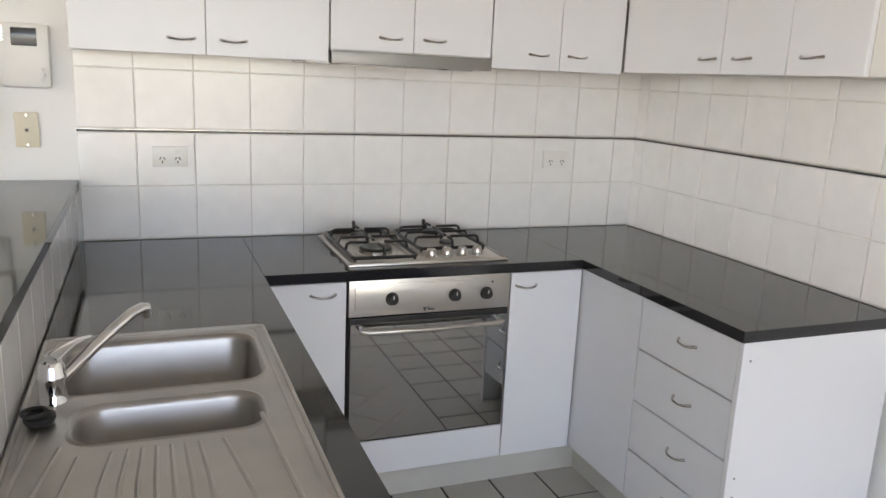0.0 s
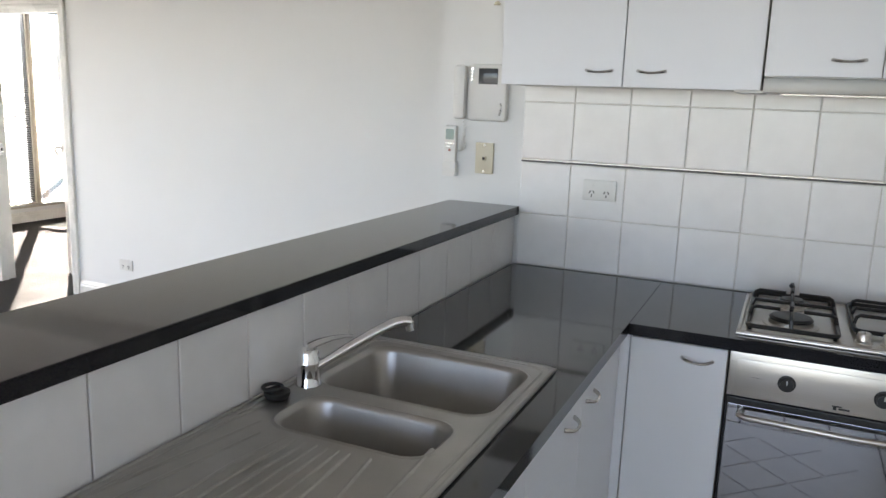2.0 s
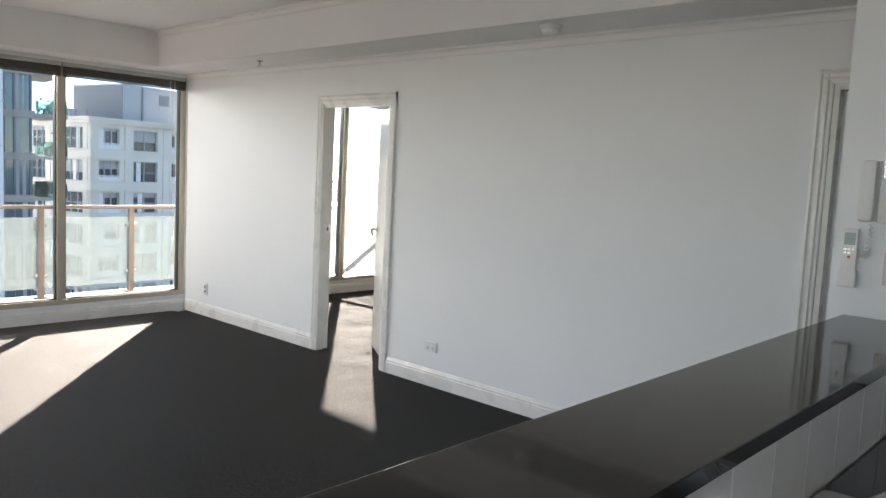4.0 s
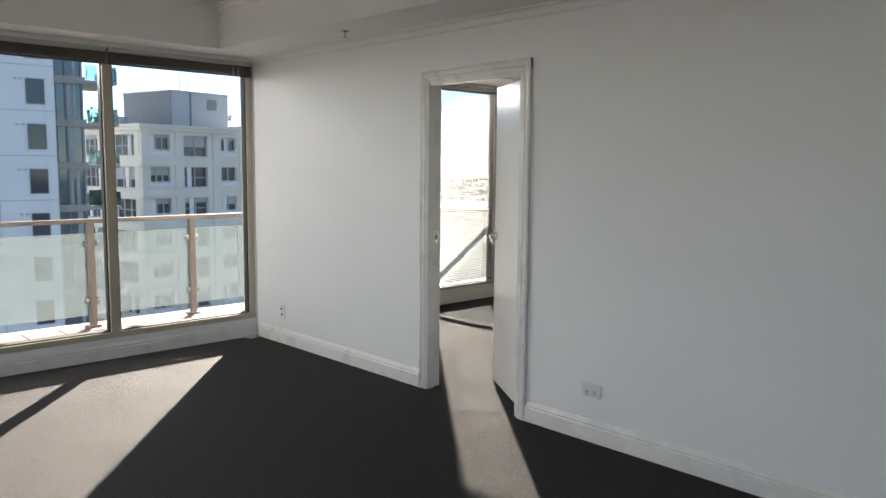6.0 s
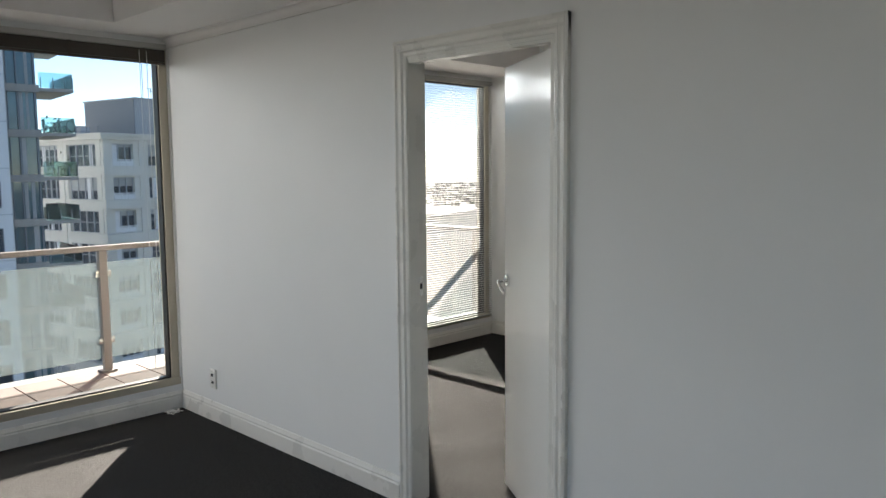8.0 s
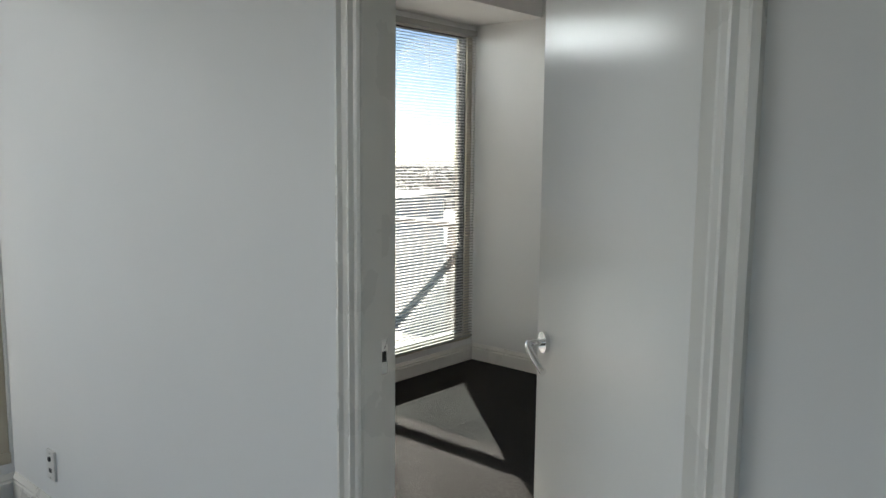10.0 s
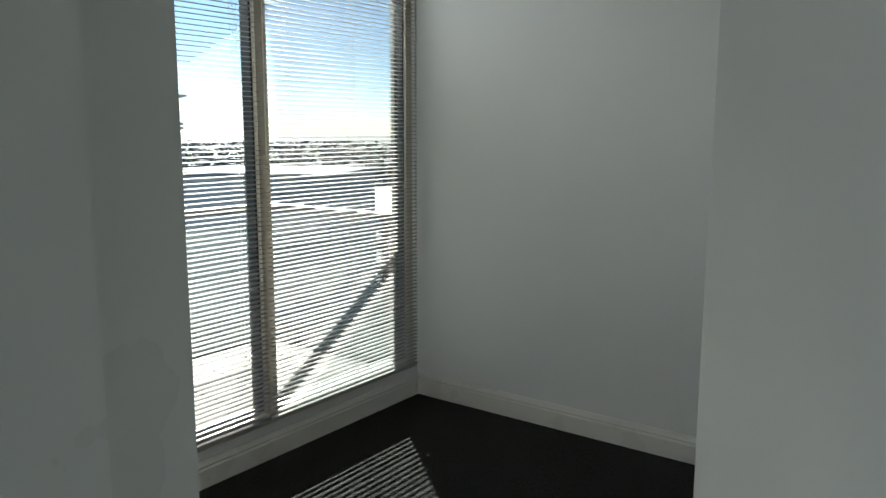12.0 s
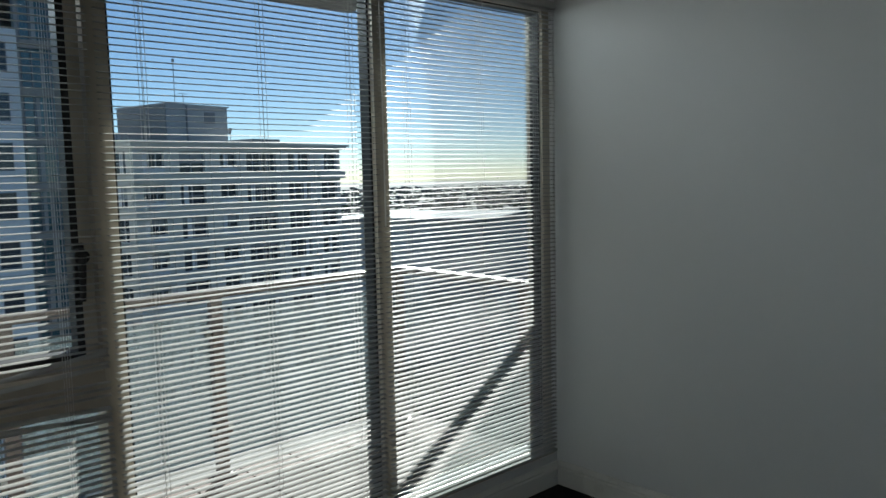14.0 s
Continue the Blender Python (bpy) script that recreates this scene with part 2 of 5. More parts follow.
def prism(profile, axis, a, b, bm=None):
    """Sweeps a closed profile straight along an axis from a to b."""
    bm = bm or bmesh.new()
    place = {"x": lambda t, p: (t, p[0], p[1]), "y": lambda t, p: (p[0], t, p[1]), "z": lambda t, p: (p[0], p[1], t)}[axis]
    r0, r1 = [bm.verts.new(place(a, p)) for p in profile], [bm.verts.new(place(b, p)) for p in profile]
    n = len(profile)
    for k in range(n):
        bm.faces.new((r0[k], r0[(k + 1) % n], r1[(k + 1) % n], r1[k]))
    bm.faces.new(r0[::-1])
    bm.faces.new(r1)
    return bm


def finish(bm, name, mat, smooth=False):
    bmesh.ops.recalc_face_normals(bm, faces=bm.faces)
    me = bpy.data.meshes.new(name)
    bm.to_mesh(me)
    bm.free()
    me.materials.append(mat)
    if smooth:
        me.polygons.foreach_set("use_smooth", [True] * len(me.polygons))
        me.set_sharp_from_angle(angle=radians(38))
    return me


def thing(name, at, label, category, group="", kind=""):
    ob = new(name)
    ob.empty_display_size = 0.1
    ob.location = at
    ORIGIN[ob.name] = Vector(at)
    return tagged(ob, label, category, group, kind)


def part(name, bm, mat, parent, label="", smooth=True):
    o = ORIGIN[parent.name]
    bmesh.ops.translate(bm, verts=bm.verts, vec=-o)
    ob = new(name, finish(bm, name, mat, smooth))
    ob.parent = parent
    ORIGIN[ob.name] = o
    return tagged(ob, label)


def single(name, bm, mat, label, category, group="", kind="", smooth=True):
    """A thing that is one mesh, with its origin at its base."""
    lo = Vector([min(v.co[i] for v in bm.verts) for i in range(3)])
    hi = Vector([max(v.co[i] for v in bm.verts) for i in range(3)])
    o = Vector(((lo.x + hi.x) / 2, (lo.y + hi.y) / 2, lo.z))
    bmesh.ops.translate(bm, verts=bm.verts, vec=-o)
    ob = new(name, finish(bm, name, mat, smooth))
    ob.location = o
    ORIGIN[ob.name] = o
    return tagged(ob, label, category, group, kind)


def structure(name, bm, mat, label, category="wall"):
    return single(name, bm, mat, label, category, kind="structure", smooth=False)


# ---- shell ----
CZ, TRAY = 2.37, 2.69
WX = -7.0                 # inner face of the window wall
LY, BYF = 4.13, 4.252      # faces of the wall between living room and bedroom
BED_Y = 7.24

floor = structure("floor", box(-7.15, 2.2, -2.7, 7.4, -0.15, -0.02), CONC, "concrete floor slab under carpet and tiles", "floor")
carpet_bm = bmesh.new()
for x0, x1, y0, y1 in ((WX, -0.53, -2.6, LY), (-0.53, 2.04, -2.6, -0.3), (-0.53, 2.04, 3.1, LY), (WX, -3.0, BYF, BED_Y), (-4.831, -4.0, LY, BYF), (-0.53, -0.24, -0.3, 0.7)):
    box(x0, x1, y0, y1, -0.02, 0.0, bm=carpet_bm)
part("carpet", carpet_bm, CARPET, floor, "dark charcoal cut-pile carpet", False)

w = bmesh.new()
box(WX + 0.0, -4.831, LY, BYF, 0, 2.75, bm=w)
box(-4.831, -4.005, LY, BYF, 2.03, 2.75, bm=w)
box(-4.005, -0.965, LY, BYF, 0, 2.75, bm=w)
box(-0.965, -0.15, LY, BYF, 2.03, 2.75, bm=w)
box(-0.15, 2.2, LY, BYF, 0, 2.75, bm=w)
wall_living = structure("wall_living", w, PAINT, "long white painted wall with two doorways")
wall_kitchen = structure("wall_kitchen_back", box(-0.58, 2.2, 3.0, 3.1, 0, 2.75), PAINT, "white painted kitchen wall ending in a pier")
wall_right = structure("wall_kitchen_side", box(2.05, 2.2, -2.6, 3.0, 0, 2.75), PAINT, "white painted kitchen side wall")
wall_hall = structure("wall_hall_end", box(2.05, 2.2, 3.1, LY, 0, 2.75), PAINT, "white painted hall end wall")
# unseen wall; its wide opening is added to let fill light into the kitchen
ws = bmesh.new()
for v in ((-7.15, -3.6, -2.75, -2.6, 0, 2.75), (1.65, 2.2, -2.75, -2.6, 0, 2.75), (-3.6, 1.65, -2.75, -2.6, 0, 0.35), (-3.6, 1.65, -2.75, -2.6, 2.35, 2.75)):
    box(*v, bm=ws)
wall_south = structure("wall_south", ws, PAINT, "plain white painted wall with a wide opening added for fill light")
wall_bed = structure("wall_bedroom_far", box(WX, -2.85, BED_Y, 7.4, 0, 2.75), PAINT, "white painted bedroom wall")
wall_bed_side = structure("wall_bedroom_side", box(-3.0, -2.85, BYF, BED_Y, 0, 2.75), PAINT, "white painted bedroom side wall")

WB, WT = 0.165, 2.335      # bottom and top of the window openings
w = bmesh.new()
box(-7.16, WX, -2.75, 7.4, -0.3, WB - 0.01, bm=w)
box(-7.16, WX, -2.75, 7.4, WT, 2.75, bm=w)
box(-7.16, WX, 4.12, 4.27, WB - 0.01, WT, bm=w)
box(-7.16, WX, 7.225, 7.4, WB - 0.01, WT, bm=w)
box(-7.16, WX, -2.75, -1.8, WB - 0.01, WT, bm=w)
wall_window = structure("wall_west", w, PAINT, "window wall with low sill and full-height openings")

c = bmesh.new()
box(-7.16, 2.2, -2.75, 7.4, 2.75, 2.9, bm=c)
box(-6.68, -0.9, -2.6, 3.66, TRAY, 2.75, bm=c)
box(WX, -6.68, -2.6, 3.66, CZ, 2.75, bm=c)
box(WX, 2.05, 3.66, LY, CZ, 2.75, bm=c)
box(-0.9, 2.05, -2.6, 3.0, CZ, 2.75, bm=c)
box(-0.9, 2.05, 3.1, 3.66, CZ, 2.75, bm=c)
box(-0.9, -0.58, 3.0, 3.1, CZ, 2.75, bm=c)
box(WX, -6.45, BYF, BED_Y, 2.375, 2.75, bm=c)
box(-6.45, -3.0, BYF, BED_Y, 2.65, 2.75, bm=c)
structure("ceiling", c, CEIL, "white plaster ceiling with dropped perimeter soffit", "ceiling")


def cove(depth, drop):
    """Cornice profile: out from the wall, down from the ceiling."""
    n = 5
    pts = [(0.0, 0.0), (depth, 0.0), (depth, -0.012)]
    for k in range(1, n):
        a = k / n * math.pi / 2
        pts.append((depth - 0.008 - (depth - 0.02) * math.sin(a), -0.012 - (drop - 0.024) * (1 - math.cos(a))))
    return pts + [(0.012, -drop + 0.012), (0.012, -drop), (0.0, -drop)]


cb = prism([(LY - p[0], CZ + p[1]) for p in cove(0.05, 0.055)], "x", WX, 2.05)
prism([(3.66 - p[0], TRAY + p[1]) for p in cove(0.05, 0.05)], "x", -6.68, -0.9, cb)
structure("cornice", cb, CEIL, "moulded white plaster cornice", "trim")


def skirting_profile(face, sign):
    h = 0.12
    return [(face, 0), (face + sign * 0.018, 0), (face + sign * 0.018, h - 0.038), (face + sign * 0.013, h - 0.030),
            (face + sign * 0.016, h - 0.022), (face + sign * 0.009, h - 0.008), (face + sign * 0.006, h), (face, h)]


sk = bmesh.new()
prism(skirting_profile(LY, -1), "x", WX + 0.018, -4.872, sk)
prism(skirting_profile(LY, -1), "x", -3.935, -1.03, sk)
prism(skirting_profile(BYF, 1), "x", WX + 0.018, -4.872, sk)
prism(skirting_profile(BYF, 1), "x", -3.935, -3.0, sk)
prism(skirting_profile(BED_Y, -1), "x", WX + 0.018, -3.0, sk)
prism([(p[0], p[1] * 0.95) for p in skirting_profile(WX, 1)], "y", -2.6, LY, sk)
prism([(p[0], p[1] * 0.95) for p in skirting_profile(WX, 1)], "y", BYF, BED_Y, sk)
structure("baseboard", sk, TRIM, "cream gloss painted moulded skirting board", "baseboard")


# ---- doors ----
def architrave(bm, face, sign, x0, x1, top, wdt=0.068):
    """Moulded frame round an opening, on one wall face."""
    prof = [(0.0, 0.0), (0.0, 0.020), (0.012, 0.024), (0.020, 0.017), (0.034, 0.015), (0.044, 0.019), (0.052, 0.011), (0.062, 0.010), (wdt, 0.006), (wdt, 0.0)]
    for edge, s in ((x0, 1), (x1, -1)):
        # the thick outer edge stands away from the opening
        prism([(edge - s * wdt + s * p[0], face + sign * p[1]) for p in prof], "z", 0.0, top + wdt, bm)
    prism([(face + sign * p[1], top + wdt - p[0]) for p in prof], "x", x0 - wdt, x1 + wdt, bm)


def door_frame(name, x0, x1, top, label, lap=0.004, stop=0.030):
    d = thing(name, ((x0 + x1) / 2, LY, 0), label, "door frame", kind="structure")
    a = bmesh.new()
    architrave(a, LY, -1, x0 + lap, x1 - 0.004, top - 0.004)
    part("architrave", a, TRIM, d, smooth=False)
    a = bmesh.new()
    architrave(a, BYF, 1, x0 + 0.004, x1 - 0.004, top - 0.004)
    part("architrave", a, TRIM, d, smooth=False)
    j = bmesh.new()
    box(x0, x0 + 0.018, LY, BYF, 0, top, bm=j)
    box(x1 - 0.018, x1, LY, BYF, 0, top, bm=j)
    box(x0 + 0.018, x1 - 0.018, LY, BYF, top - 0.018, top, bm=j)
    box(x0 + 0.018, x0 + stop, LY + 0.001, LY + 0.060, 0, top - 0.018, bm=j)
    box(x1 - 0.030, x1 - 0.018, LY + 0.006, LY + 0.060, 0, top - 0.018, bm=j)
    box(x0 + stop, x1 - 0.030, LY + 0.006, LY + 0.060, top - 0.030, top - 0.018, bm=j)
    part("jamb", j, TRIM, d, smooth=False)
    return d


df = door_frame("door_frame_1", -4.831, -4.005, 2.03, "cream gloss painted bedroom door frame with moulded architrave", 0.036, 0.036)
s = box(-4.8135, -4.811, 4.201, 4.225, 0.97, 1.055, 0.001)
sp = part("strike_plate", s, CHROME, df, "small steel strike plate")
part("latch_hole", box(-4.8113, -4.810, 4.207, 4.220, 1.00, 1.025), DARK, sp)
df2 = door_frame("door_frame_2", -0.965, -0.15, 2.03, "cream gloss painted hall door frame with moulded architrave")

LEAF_L, LEAF_A = 0.737, 33.2
leafM = Matrix.Translation((-4.023, 4.1985, 0.0)) @ Matrix.Rotation(-radians(LEAF_A), 4, "Z")


def leaf_part(name, bm, mat, parent, label="", smooth=True):
    bmesh.ops.transform(bm, matrix=leafM, verts=bm.verts)
    return part(name, bm, mat, parent, label, smooth)


door = thing("door_1", leafM.translation, "white gloss painted flush bedroom door standing half open", "door")
leaf_part("leaf", box(-LEAF_L, 0, -0.0, 0.036, 0.012, 2.005, 0.0015), DOORP, door, smooth=False)
for side, y0 in ((-1, 0.0), (1, 0.036)):
    hx, hz = -LEAF_L + 0.055, 1.02
    rose = leaf_part("handle_rose", cyl((hx, y0, hz), (hx, y0 + side * 0.011, hz), 0.027, 32), CHROME, door, "round chrome rose")
    pts = [(hx, y0 + side * 0.008, hz), (hx, y0 + side * 0.035, hz)]
    for k in range(11):
        a = k / 10
        pts.append((hx - 0.012 * math.sin(a * 3.1) + a * 0.105 - 0.006, y0 + side * (0.047 + 0.006 * math.sin(a * 3.1)), hz - 0.002 + 0.004 * a - 0.05 * a ** 1.5))
    leaf_part("lever", tube(pts, 0.0085, 12), CHROME, rose, "curved chrome lever handle")
for hz in (0.2, 1.05, 1.82):
    leaf_part("hinge", cyl((0.004, 0.040, hz), (0.004, 0.040, hz + 0.1), 0.006, 10), SATIN, door)
closed = thing("door_2", (-0.55, 4.19, 0), "white painted flush hall door, closed", "door")
part("leaf", box(-0.943, -0.172, 4.192, 4.228, 0.01, 2.008, 0.0015), DOORP, closed, smooth=False)


# ---- windows ----
def window(name, posts, y0, y1, label, transom=None):
    """Full-height aluminium window: outer frame, mullions and panes. posts: (from, to) along y."""
    d = thing(name, (-7.06, (y0 + y1) / 2, WB), label, "window", kind="structure")
    f = bmesh.new()
    box(-7.12, -7.005, y0, y1, WB - 0.01, WB + 0.035, bm=f)
    box(-7.12, -7.02, y0, y1, WT - 0.04, WT, bm=f)
    box(-7.12, -7.02, y0, y0 + 0.05, WB + 0.035, WT - 0.04, bm=f)
    box(-7.12, -7.02, y1 - 0.05, y1, WB + 0.035, WT - 0.04, bm=f)
    part("window_frame", f, ALU, d, smooth=False)
    for a, b in posts:
        m = box(-7.105, -7.012, a, b - 0.026, WB + 0.035, WT - 0.04, 0.002)
        box(-7.105, -7.022, b - 0.026, b, WB + 0.035, WT - 0.04, 0.002, bm=m)
        part("mullion", m, ALU, d, smooth=False)
    edges = [y0 + 0.05] + [v for p in posts for v in p] + [y1 - 0.05]
    for k in range(0, len(edges), 2):
        a, b = edges[k], edges[k + 1]
        z0 = WB + 0.035
        if transom and a < transom[0] < b + 1e-6 + 9 and k == 0:
            z0, z1 = transom[1], transom[2]
            part("transom", box(-7.13, -7.012, a, b, z0, z1, 0.002), ALU, d, smooth=False)
            part("glass_pane", box(-7.078, -7.072, a, b, WB + 0.035, z0), GLASS, d, smooth=False).visible_shadow = False
            sash = part("sash", frame_loop(-7.10, -7.02, a + 0.01, b - 0.01, z1 + 0.01, WT - 0.05, 0.035), ALU, d, smooth=False)
            part("gasket", frame_loop(-7.085, -7.024, a + 0.044, b - 0.044, z1 + 0.044, WT - 0.084, 0.022), ALUD, sash, smooth=False)
            yl = b - 0.05
            st = box(-7.022, -7.012, yl - 0.016, yl + 0.016, 1.22, 1.37, 0.004)
            cyl((-7.014, yl, 1.33), (-6.985, yl, 1.33), 0.027, 20, 0.022, bm=st)
            tube([(-6.990, yl, 1.335), (-6.983, yl - 0.002, 1.28), (-6.985, yl - 0.004, 1.20)], [0.014, 0.011, 0.008], 10, st)
            part("window_latch", st, RUBBER, sash, "black window latch")
            part("glass_pane", box(-7.078, -7.072, a + 0.05, b - 0.05, z1 + 0.05, WT - 0.09), GLASS, sash, smooth=False).visible_shadow = False
            continue
        part("glass_pane", box(-7.078, -7.072, a, b, z0, WT - 0.04), GLASS, d, smooth=False).visible_shadow = False
        part("gasket", frame_loop(-7.09, -7.035, a, b, z0, WT - 0.04, 0.009), ALUD, d, smooth=False)
    return d


def frame_loop(x0, x1, y0, y1, z0, z1, t):
    f = bmesh.new()
    box(x0, x1, y0, y1, z0, z0 + t, bm=f)
    box(x0, x1, y0, y1, z1 - t, z1, bm=f)
    box(x0, x1, y0, y0 + t, z0 + t, z1 - t, bm=f)
    box(x0, x1, y1 - t, y1, z0 + t, z1 - t, bm=f)
    return f


window("window_1", [(-0.662, -0.588), (0.518, 0.592), (1.698, 1.772), (2.888, 2.962)], -1.8, 4.12, "champagne aluminium full-height living room window")
window("window_2", [(5.115, 5.188), (6.172, 6.243)], 4.27, 7.225, "champagne aluminium full-height bedroom window with awning sash", transom=(4.5, 0.86, 0.98))


# ---- blinds ----
def raised_blind(y0, y1):
    d = thing("venetian_blind", (-6.985, (y0 + y1) / 2, 2.20), "bronze aluminium venetian blind, fully raised", "blind", "raised living room blinds")
    part("headrail", box(-7.010, -6.975, y0, y1, 2.30, 2.333, 0.002), SLAT, d, "cream metal headrail")
    random.seed(int(y0 * 10) + 40)
    z = 2.225
    while z < 2.296:
        j = random.uniform(-0.003, 0.003)
        part("slat", box(-7.004 + j, -6.979 + j, y0 + 0.01, y1 - 0.01, z, z + 0.005), SLATB, d, smooth=False)
        z += 0.0055
    part("bottom_rail", box(-7.006, -6.978, y0 + 0.008, y1 - 0.008, 2.208, 2.222, 0.003), SLATB, d)
    for yy in (y0 + 0.15, (y0 + y1) / 2, y1 - 0.15):
        part("tape", box(-6.978, -6.9765, yy, yy + 0.018, 2.21, 2.30), SLATB, d, smooth=False)
    return d


for a, b in ((-1.78, -0.63), (-0.62, 0.55), (0.56, 1.73), (1.74, 2.915), (2.925, 4.105)):
    last_blind = raised_blind(a, b)
cord = bmesh.new()
tube([(-6.972, 3.93, 2.28), (-6.970, 3.93, 1.6), (-6.969, 3.935, 0.95), (-6.972, 3.94, 0.30)], 0.0022, 6, cord)
tube([(-6.972, 3.975, 2.28), (-6.970, 3.975, 1.55), (-6.968, 3.98, 0.75), (-6.97, 3.98, 0.72)], 0.0022, 6, cord)
part("pull_cord", cord, CORD, last_blind, "white hanging pull cords")
loop = [(-6.93 + 0.07 * math.sin(k * 0.9) * math.cos(k * 0.31), 4.02 + 0.045 * math.cos(k * 0.83 + 0.4), 0.006 + 0.004 * (k % 3)) for k in range(26)]
single("cord_tangle", tube(loop, 0.003, 6), CORD, "tangle of white cord lying on the carpet in the corner", "cord")

PITCH = 0.0200


def lowered_blind(y0, y1, bent=False):
    d = thing("venetian_blind", (-6.985, (y0 + y1) / 2, WB), "white aluminium venetian blind, lowered with open slats", "blind", "lowered bedroom blinds")
    part("headrail", box(-7.006, -6.966, y0, y1, 2.30, 2.334, 0.002), SLAT, d, "white metal headrail")
    ln = y1 - y0 - 0.01
    prof = [(-0.0125, -0.0016), (-0.006, 0.0002), (0.0, 0.0008), (0.006, 0.0002), (0.0125, -0.0016)]
    bm = bmesh.new()
    tilt = radians(-3)
    rows = []
    for yy in (-ln / 2, ln / 2):
        rows.append([[bm.verts.new((x * math.cos(tilt) - (z + o) * math.sin(tilt), yy, x * math.sin(tilt) + (z + o) * math.cos(tilt))) for x, z in prof] for o in (0.0, -0.0006)])
    for k in range(4):
        bm.faces.new((rows[0][0][k], rows[0][0][k + 1], rows[1][0][k + 1], rows[1][0][k]))
        bm.faces.new((rows[0][1][k + 1], rows[0][1][k], rows[1][1][k], rows[1][1][k + 1]))
    for k in (0, 4):
        bm.faces.new((rows[0][0][k], rows[0][1][k], rows[1][1][k], rows[1][0][k]))
    me = finish(bm, "slat", SLAT, True)
    random.seed(int(y0 * 100))
    z, n = WB + 0.045, 0
    while z < 2.296:
        s = new("slat", me)
        s.parent = d
        sag = random.uniform(-0.0012, 0.0012)
        rot = radians(random.uniform(-0.12, 0.12))
        tl = 0.0
        if bent and n in (33, 34, 38, 39):
            rot, tl = radians({33: -4.5, 34: -3.0, 38: 4.0, 39: 7.5}[n]), radians(14)
        s.matrix_local = Matrix.Translation((0, 0, z - WB + sag)) @ Matrix.Rotation(rot, 4, "X") @ Matrix.Rotation(tl, 4, "Y")
        z += PITCH
        n += 1
    part("bottom_rail", box(-6.998, -6.972, y0 + 0.005, y1 - 0.005, WB + 0.012, WB + 0.026, 0.003), SLAT, d)
    for yy in (y0 + 0.13, (y0 + y1) / 2 + 0.02, y1 - 0.13):
        t = bmesh.new()
        for dx in (-0.013, 0.013):
            for dy in (0, 0.014):
                tube([(-6.985 + dx, yy + dy, WB + 0.02), (-6.985 + dx, yy + dy + 0.001, 1.2), (-6.985 + dx, yy + dy, 2.30)], 0.0008, 4, t)
        part("ladder_cord", t, CORD, d)
    return d


lowered_blind(4.30, 5.125, True)
lowered_blind(5.135, 6.165)
last_low = lowered_blind(6.175, 7.215)
part("tilt_wand", tube([(-6.962, 6.17, 2.28), (-6.961, 6.172, 1.9), (-6.962, 6.172, 1.35)], 0.003, 6), PLAS, last_low, "thin tilt wand")

# ---- kitchen ----
def bow_handle(parent, c, axis, out, name="handle", label="satin nickel bow handle"):
    """A slim bowed pull, 96 mm, lying along axis and standing out from a door face."""
    c, axis, out = Vector(c), Vector(axis), Vector(out)
    pts, rad = [], []
    for k in range(13):
        t = -1 + k / 6
        pts.append(c + axis * (0.041 * t) + out * (0.022 * (1 - abs(t) ** 3.2)) + Vector((0, 0, -0.006)) * (1 - t * t) * (0 if abs(axis.z) > 0.5 else 1))
        rad.append(0.0035 + 0.0020 * abs(t) ** 2)
    return part(name, tube(pts, rad, 8), SATIN, parent, label)


def cabinet(name, x0, x1, y0, y1, z0, z1, fronts, out, label, group):
    """A laminate cabinet. fronts: (a0, a1, z0, z1, handle centre, handle z) along the face; out: way the face looks."""
    d = thing(name, ((x0 + x1) / 2, (y0 + y1) / 2, z0), label, "cabinet", group)
    part("body", box(x0, x1, y0, y1, z0, z1, 0.001), CARC, d, smooth=False)
    for a0, a1, b0, b1, hc, hz in fronts:
        kind = "drawer_front" if b1 - b0 < 0.22 else "door"
        if out[1]:
            f = box(a0 + 0.0015, a1 - 0.0015, y0 - 0.019, y0 - 0.001, b0 + 0.0015, b1 - 0.0015, 0.0018)
            p = part(kind, f, LAMI, d, smooth=False)
            if hc is not None:
                bow_handle(p, (hc, y0 - 0.019, hz), (1, 0, 0), (0, -1, 0))
        else:
            s = out[0]
            fx = x1 if s > 0 else x0
            f = box(min(fx + s * 0.001, fx + s * 0.019), max(fx + s * 0.001, fx + s * 0.019), a0 + 0.0015, a1 - 0.0015, b0 + 0.0015, b1 - 0.0015, 0.0018)
            p = part(kind, f, LAMI, d, smooth=False)
            if hc is not None:
                bow_handle(p, (fx + s * 0.019, hc, hz), (0, 1, 0), (s, 0, 0))
    return d


BACK = 2.985        # face of the tiles on the back wall
UP, BASE = "wall cabinets", "base cabinets"
Z0, Z1, ZT = 0.155, 0.864, 2.30
cabinet("wall_cabinet", -0.222, 0.573, 2.709, 2.994, 1.56, ZT, [(-0.222, 0.176, 1.556, ZT, 0.102, 1.607), (0.176, 0.573, 1.556, ZT, 0.262, 1.607)], (0, -1), "white laminate double wall cabinet above white tiles", UP)
cabinet("wall_cabinet", 0.577, 1.171, 2.709, 2.994, 1.60, ZT, [(0.577, 0.874, 1.597, ZT, 0.79, 1.646), (0.874, 1.171, 1.597, ZT, 0.952, 1.646)], (0, -1), "white laminate double wall cabinet above the range hood", UP)
cabinet("wall_cabinet", 1.175, 1.735, 2.709, 2.994, 1.565, ZT, [(1.175, 1.457, 1.562, ZT, 1.368, 1.62), (1.457, 1.735, 1.562, ZT, 1.533, 1.62)], (0, -1), "white laminate double wall cabinet beside the corner", UP)
